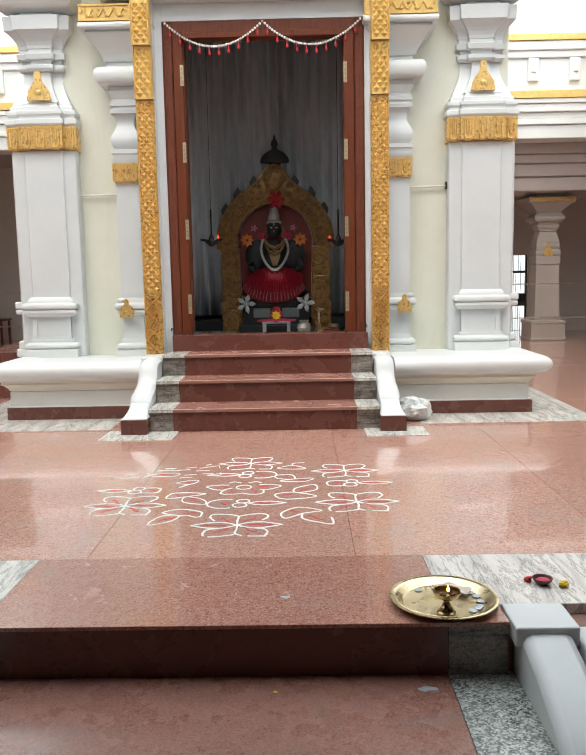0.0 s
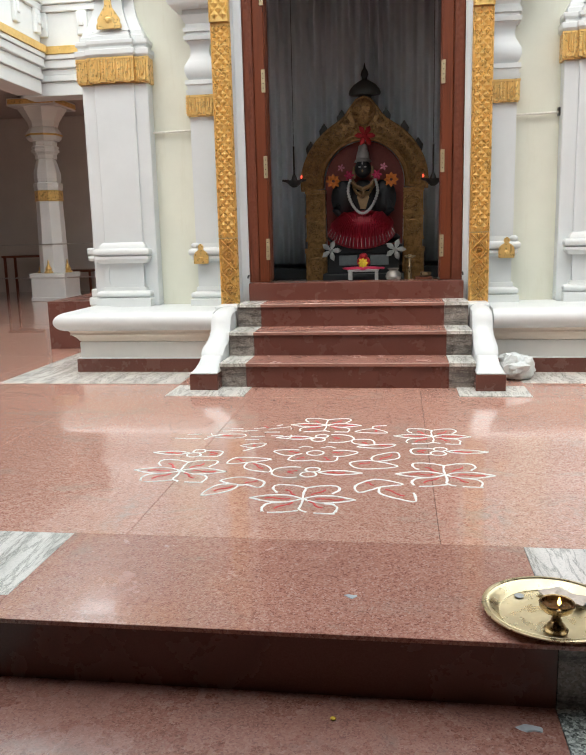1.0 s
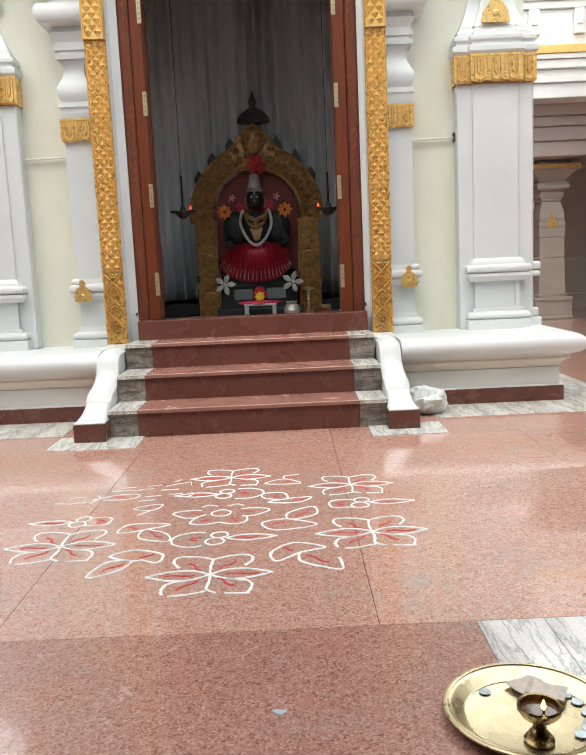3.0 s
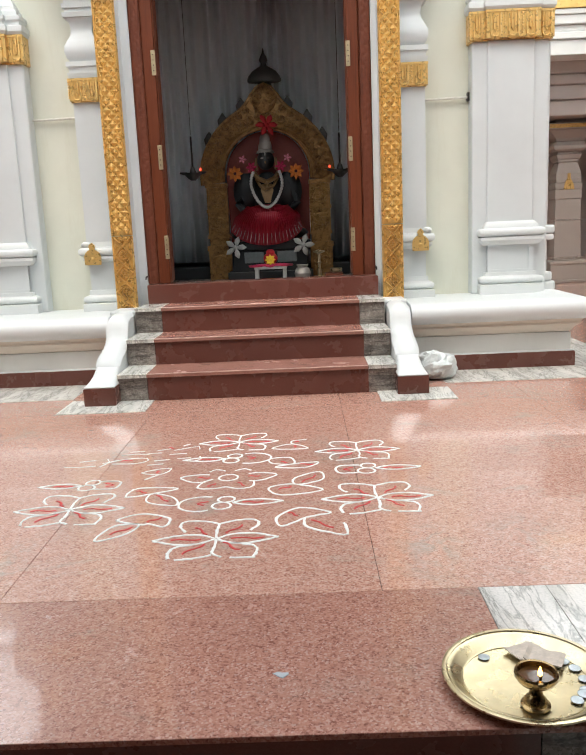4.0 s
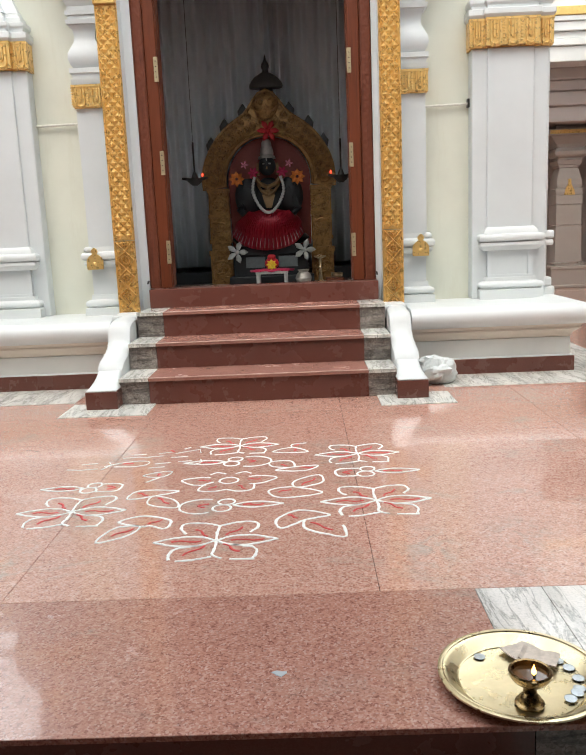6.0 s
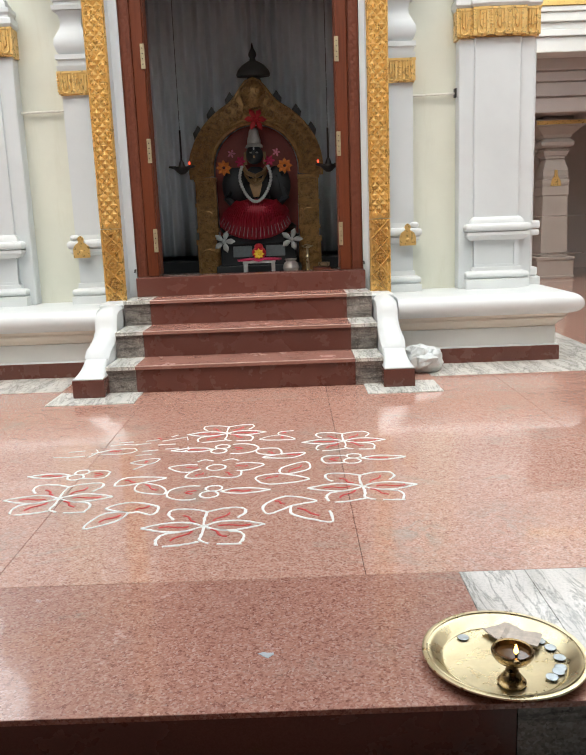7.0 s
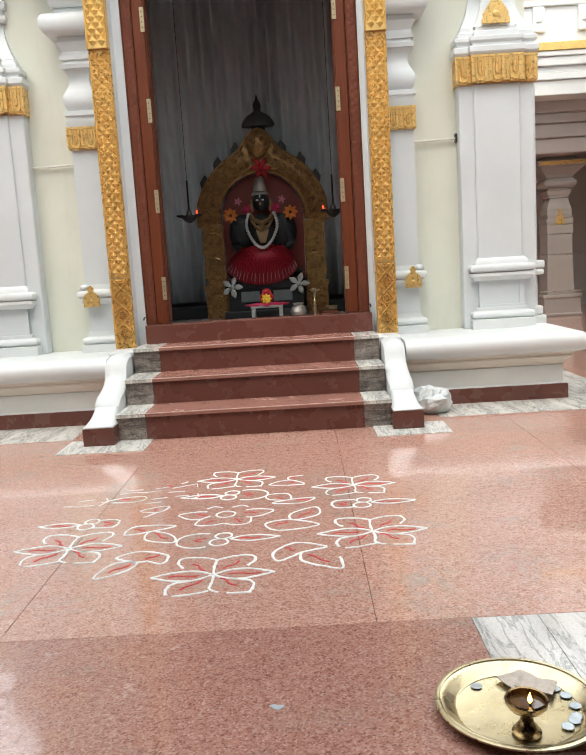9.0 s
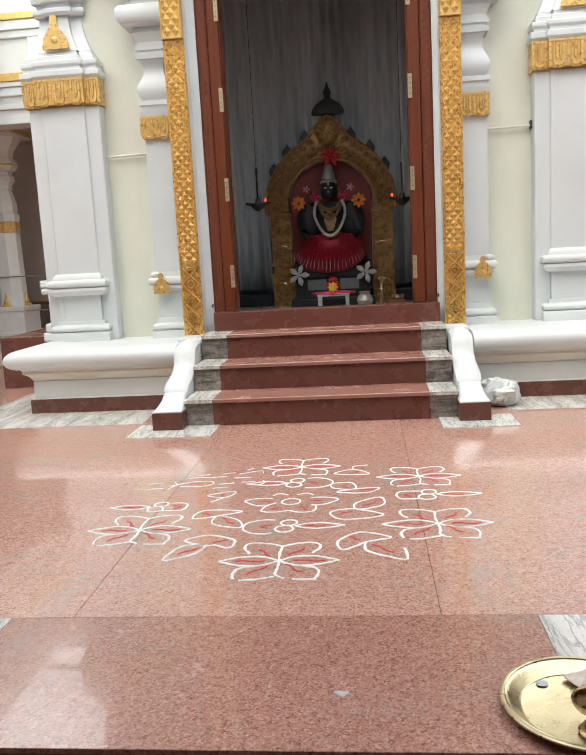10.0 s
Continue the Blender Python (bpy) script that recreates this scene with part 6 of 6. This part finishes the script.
def hall_column(cx, cy, h, square=False, paint_=None, fat=1.0, label="white octagonal hall column with gilt bands and spreading capital"):
    t = thing("hall_column", label, "column", group="hall columns")
    k = h / 3.1
    HALLW_ = paint_ or HALLW
    f = fat
    n = 4 if square else 8
    q = 1.0 / math.cos(math.pi / n)
    def ring_prof(lst):
        if paint_ is None:
            lst = [(r, float(np.interp(z, [0.431, 1.62, 1.80, 2.32, 2.52, 2.70, 2.90], [0.431, 1.53, 1.69, 2.16, 2.425, 2.63, 2.904]))) for r, z in lst]
        return [(r * q * f, z * k) for r, z in lst]
    def lth(name, lst, m, sm=False, lab=""):
        bm = bmesh.new()
        rings = []
        for r, z in ring_prof(lst):
            rings.append([(cx + r * math.cos(math.pi / n + 2 * math.pi * i / n), cy + r * math.sin(math.pi / n + 2 * math.pi * i / n), z) for i in range(n)])
        loft(bm, rings)
        return part(name, bm, m, t, lab, bevel=0.006)
    bm = bmesh.new()
    box(bm, cx - 0.37 * f, cx + 0.37 * f, cy - 0.37 * f, cy + 0.37 * f, 0.0, 0.40 * k)
    box(bm, cx - 0.39 * f, cx + 0.39 * f, cy - 0.39 * f, cy + 0.39 * f, 0.0, 0.06 * k)
    box(bm, cx - 0.39 * f, cx + 0.39 * f, cy - 0.39 * f, cy + 0.39 * f, 0.36 * k, 0.43 * k)
    part("base_block", bm, HALLW_, t, bevel=0.012)
    lth("shaft", [(0.27, 0.431), (0.245, 1.62)], HALLW_)
    lth("gilt_fringe", [(0.262, 1.621), (0.262, 1.80)], paint_ or GOLD, lab="" if paint_ else "gilded fringe band")
    lth("neck", [(0.255, 1.801), (0.27, 1.86), (0.27, 1.92), (0.235, 1.93), (0.25, 2.0), (0.245, 2.1), (0.20, 2.25), (0.175, 2.32)], HALLW_)
    lth("collar", [(0.20, 2.321), (0.20, 2.37), (0.22, 2.38), (0.25, 2.46), (0.22, 2.47), (0.22, 2.52)], HALLW_)
    if paint_ is None:
        lth("gilt_line", [(0.325, 2.585), (0.337, 2.592), (0.337, 2.606), (0.325, 2.612)], GOLD, lab="thin gilt line")
        lth("collar_step", [(0.235, 2.395), (0.255, 2.40), (0.255, 2.425), (0.235, 2.43)], HALLW_)
    lth("cushion", [(0.27, 2.521), (0.32, 2.56), (0.33, 2.62), (0.27, 2.68), (0.25, 2.70)], HALLW_)
    lth("capital", [(0.26, 2.701), (0.29, 2.76), (0.38, 2.84), (0.45, 2.90)], HALLW_)
    bm = bmesh.new()
    box(bm, cx - 0.50 * f, cx + 0.50 * f, cy - 0.50 * f, cy + 0.50 * f, 2.905 * k, 3.02 * k)
    part("abacus", bm, HALLW_, t, bevel=0.01)
    part("gilt_edge", boxes((cx - 0.47 * f, cx + 0.47 * f, cy - 0.512 * f, cy - 0.5 * f, 2.93 * k, 3.0 * k), (cx + 0.5 * f, cx + 0.512 * f, cy - 0.47 * f, cy + 0.47 * f, 2.93 * k, 3.0 * k)), GOLD, t, "gilt inlay on the abacus")
    part("bearing_block", boxes((cx - 0.30 * f, cx + 0.30 * f, cy - 0.30 * f, cy + 0.30 * f, 3.021 * k, 3.10 * k)), HALLW_, t)
    for dx, dy in ((0, -1), (1, 0), (-1, 0)) if paint_ is None else ():
        bm = bmesh.new()
        lathe(bm, [(0.075, 0), (0.08, 0.02), (0.05, 0.05), (0.055, 0.08), (0.03, 0.12), (0.012, 0.17), (0.016, 0.19), (0.004, 0.23)], (cx + dx * 0.285 * f, cy + dy * 0.285 * f, 0.431 * k), 10)
        part("gilt_finial", bm, GOLD, t, "small gilt corner finial", smooth=True)
    if paint_ is not None:
        bm = bmesh.new()
        bell_niche(bm, cx, 1.80 * k, 0.16, 0.24, cy - 0.245 * f)
        part("bell_ornament", bm, GOLD, t, "flat gilded bell ornament")
    return t


hall_column(-5.64, 7.69, 3.4, fat=0.83)
hall_column(4.35, 7.7, 2.44, True, SHADED_PILLAR, 0.78, "white square aisle pillar with gilt bands, its shade painted in")
hall_column(-5.4, 2.4, 3.2)
hall_column(5.3, 2.4, 3.2)


def barrier(x0, x1, y, posts):
    t = thing("rope_barrier", "thin steel barrier rods between the aisle columns", "barrier", group="aisle barriers")
    for z in (0.40, 0.96):
        bm = bmesh.new()
        tube(bm, [(x0, y, z), (x1, y, z)], 0.010, 6)
        part("rod", bm, STEEL, t, smooth=True)
    for x in posts:
        bm = bmesh.new()
        tube(bm, [(x, y, 0), (x, y, 1.0)], 0.02, 8)
        part("post", bm, STEEL, t, smooth=True)
    return t


barrier(-8.9, -2.9, 7.45, (-8.0, -2.95))
barrier(2.8, 8.8, 7.2, (2.85, 8.0))
tagged(part("stone_block", boxes((-3.0, -2.30, 1.83, 3.2, 0.0, 0.45)), MAROON, bevel=0.004), "low maroon granite block beside the shrine", "granite block")

# dim clutter against the aisle wall
for x, y, z, w, h in ((-6.9, 9.3, 0, 0.9, 0.75), (-5.9, 9.4, 0, 0.6, 0.45)):
    t = thing("side_table", "dark low table in the shaded aisle", "table")
    part("top", boxes((x - w / 2, x + w / 2, y - 0.25, y + 0.25, h - 0.04, h)), TEAKDARK, t, bevel=0.005)
    for a in (-1, 1):
        for b in (-1, 1):
            part("leg", boxes((x + a * (w / 2 - 0.04) - 0.02, x + a * (w / 2 - 0.04) + 0.02, y + b * 0.2 - 0.02, y + b * 0.2 + 0.02, 0, h - 0.041)), TEAKDARK, t)
# steel roof truss over the court
for y in (-1.0, 3.2, 6.0):
    t = thing("roof_truss", "slim grey steel truss spanning the skylight", "truss", group="roof trusses", kind="structure")
    bm = bmesh.new()
    tube(bm, [(HX0 - 0.3, y, 5.05), (HX1 + 0.3, y, 5.05)], 0.03, 8)
    tube(bm, [(HX0 - 0.3, y, 5.05), (CX, y, 5.55), (HX1 + 0.3, y, 5.05)], 0.03, 8)
    for i in range(1, 8):
        x = HX0 + (HX1 - HX0) * i / 8
        zt = 5.05 + 0.5 * (1 - abs(x - CX) / 5.2)
        tube(bm, [(x, y, 5.05), (x + 0.3, y, zt - 0.02)], 0.014, 6)
    part("chords", bm, STEEL, t, smooth=True)
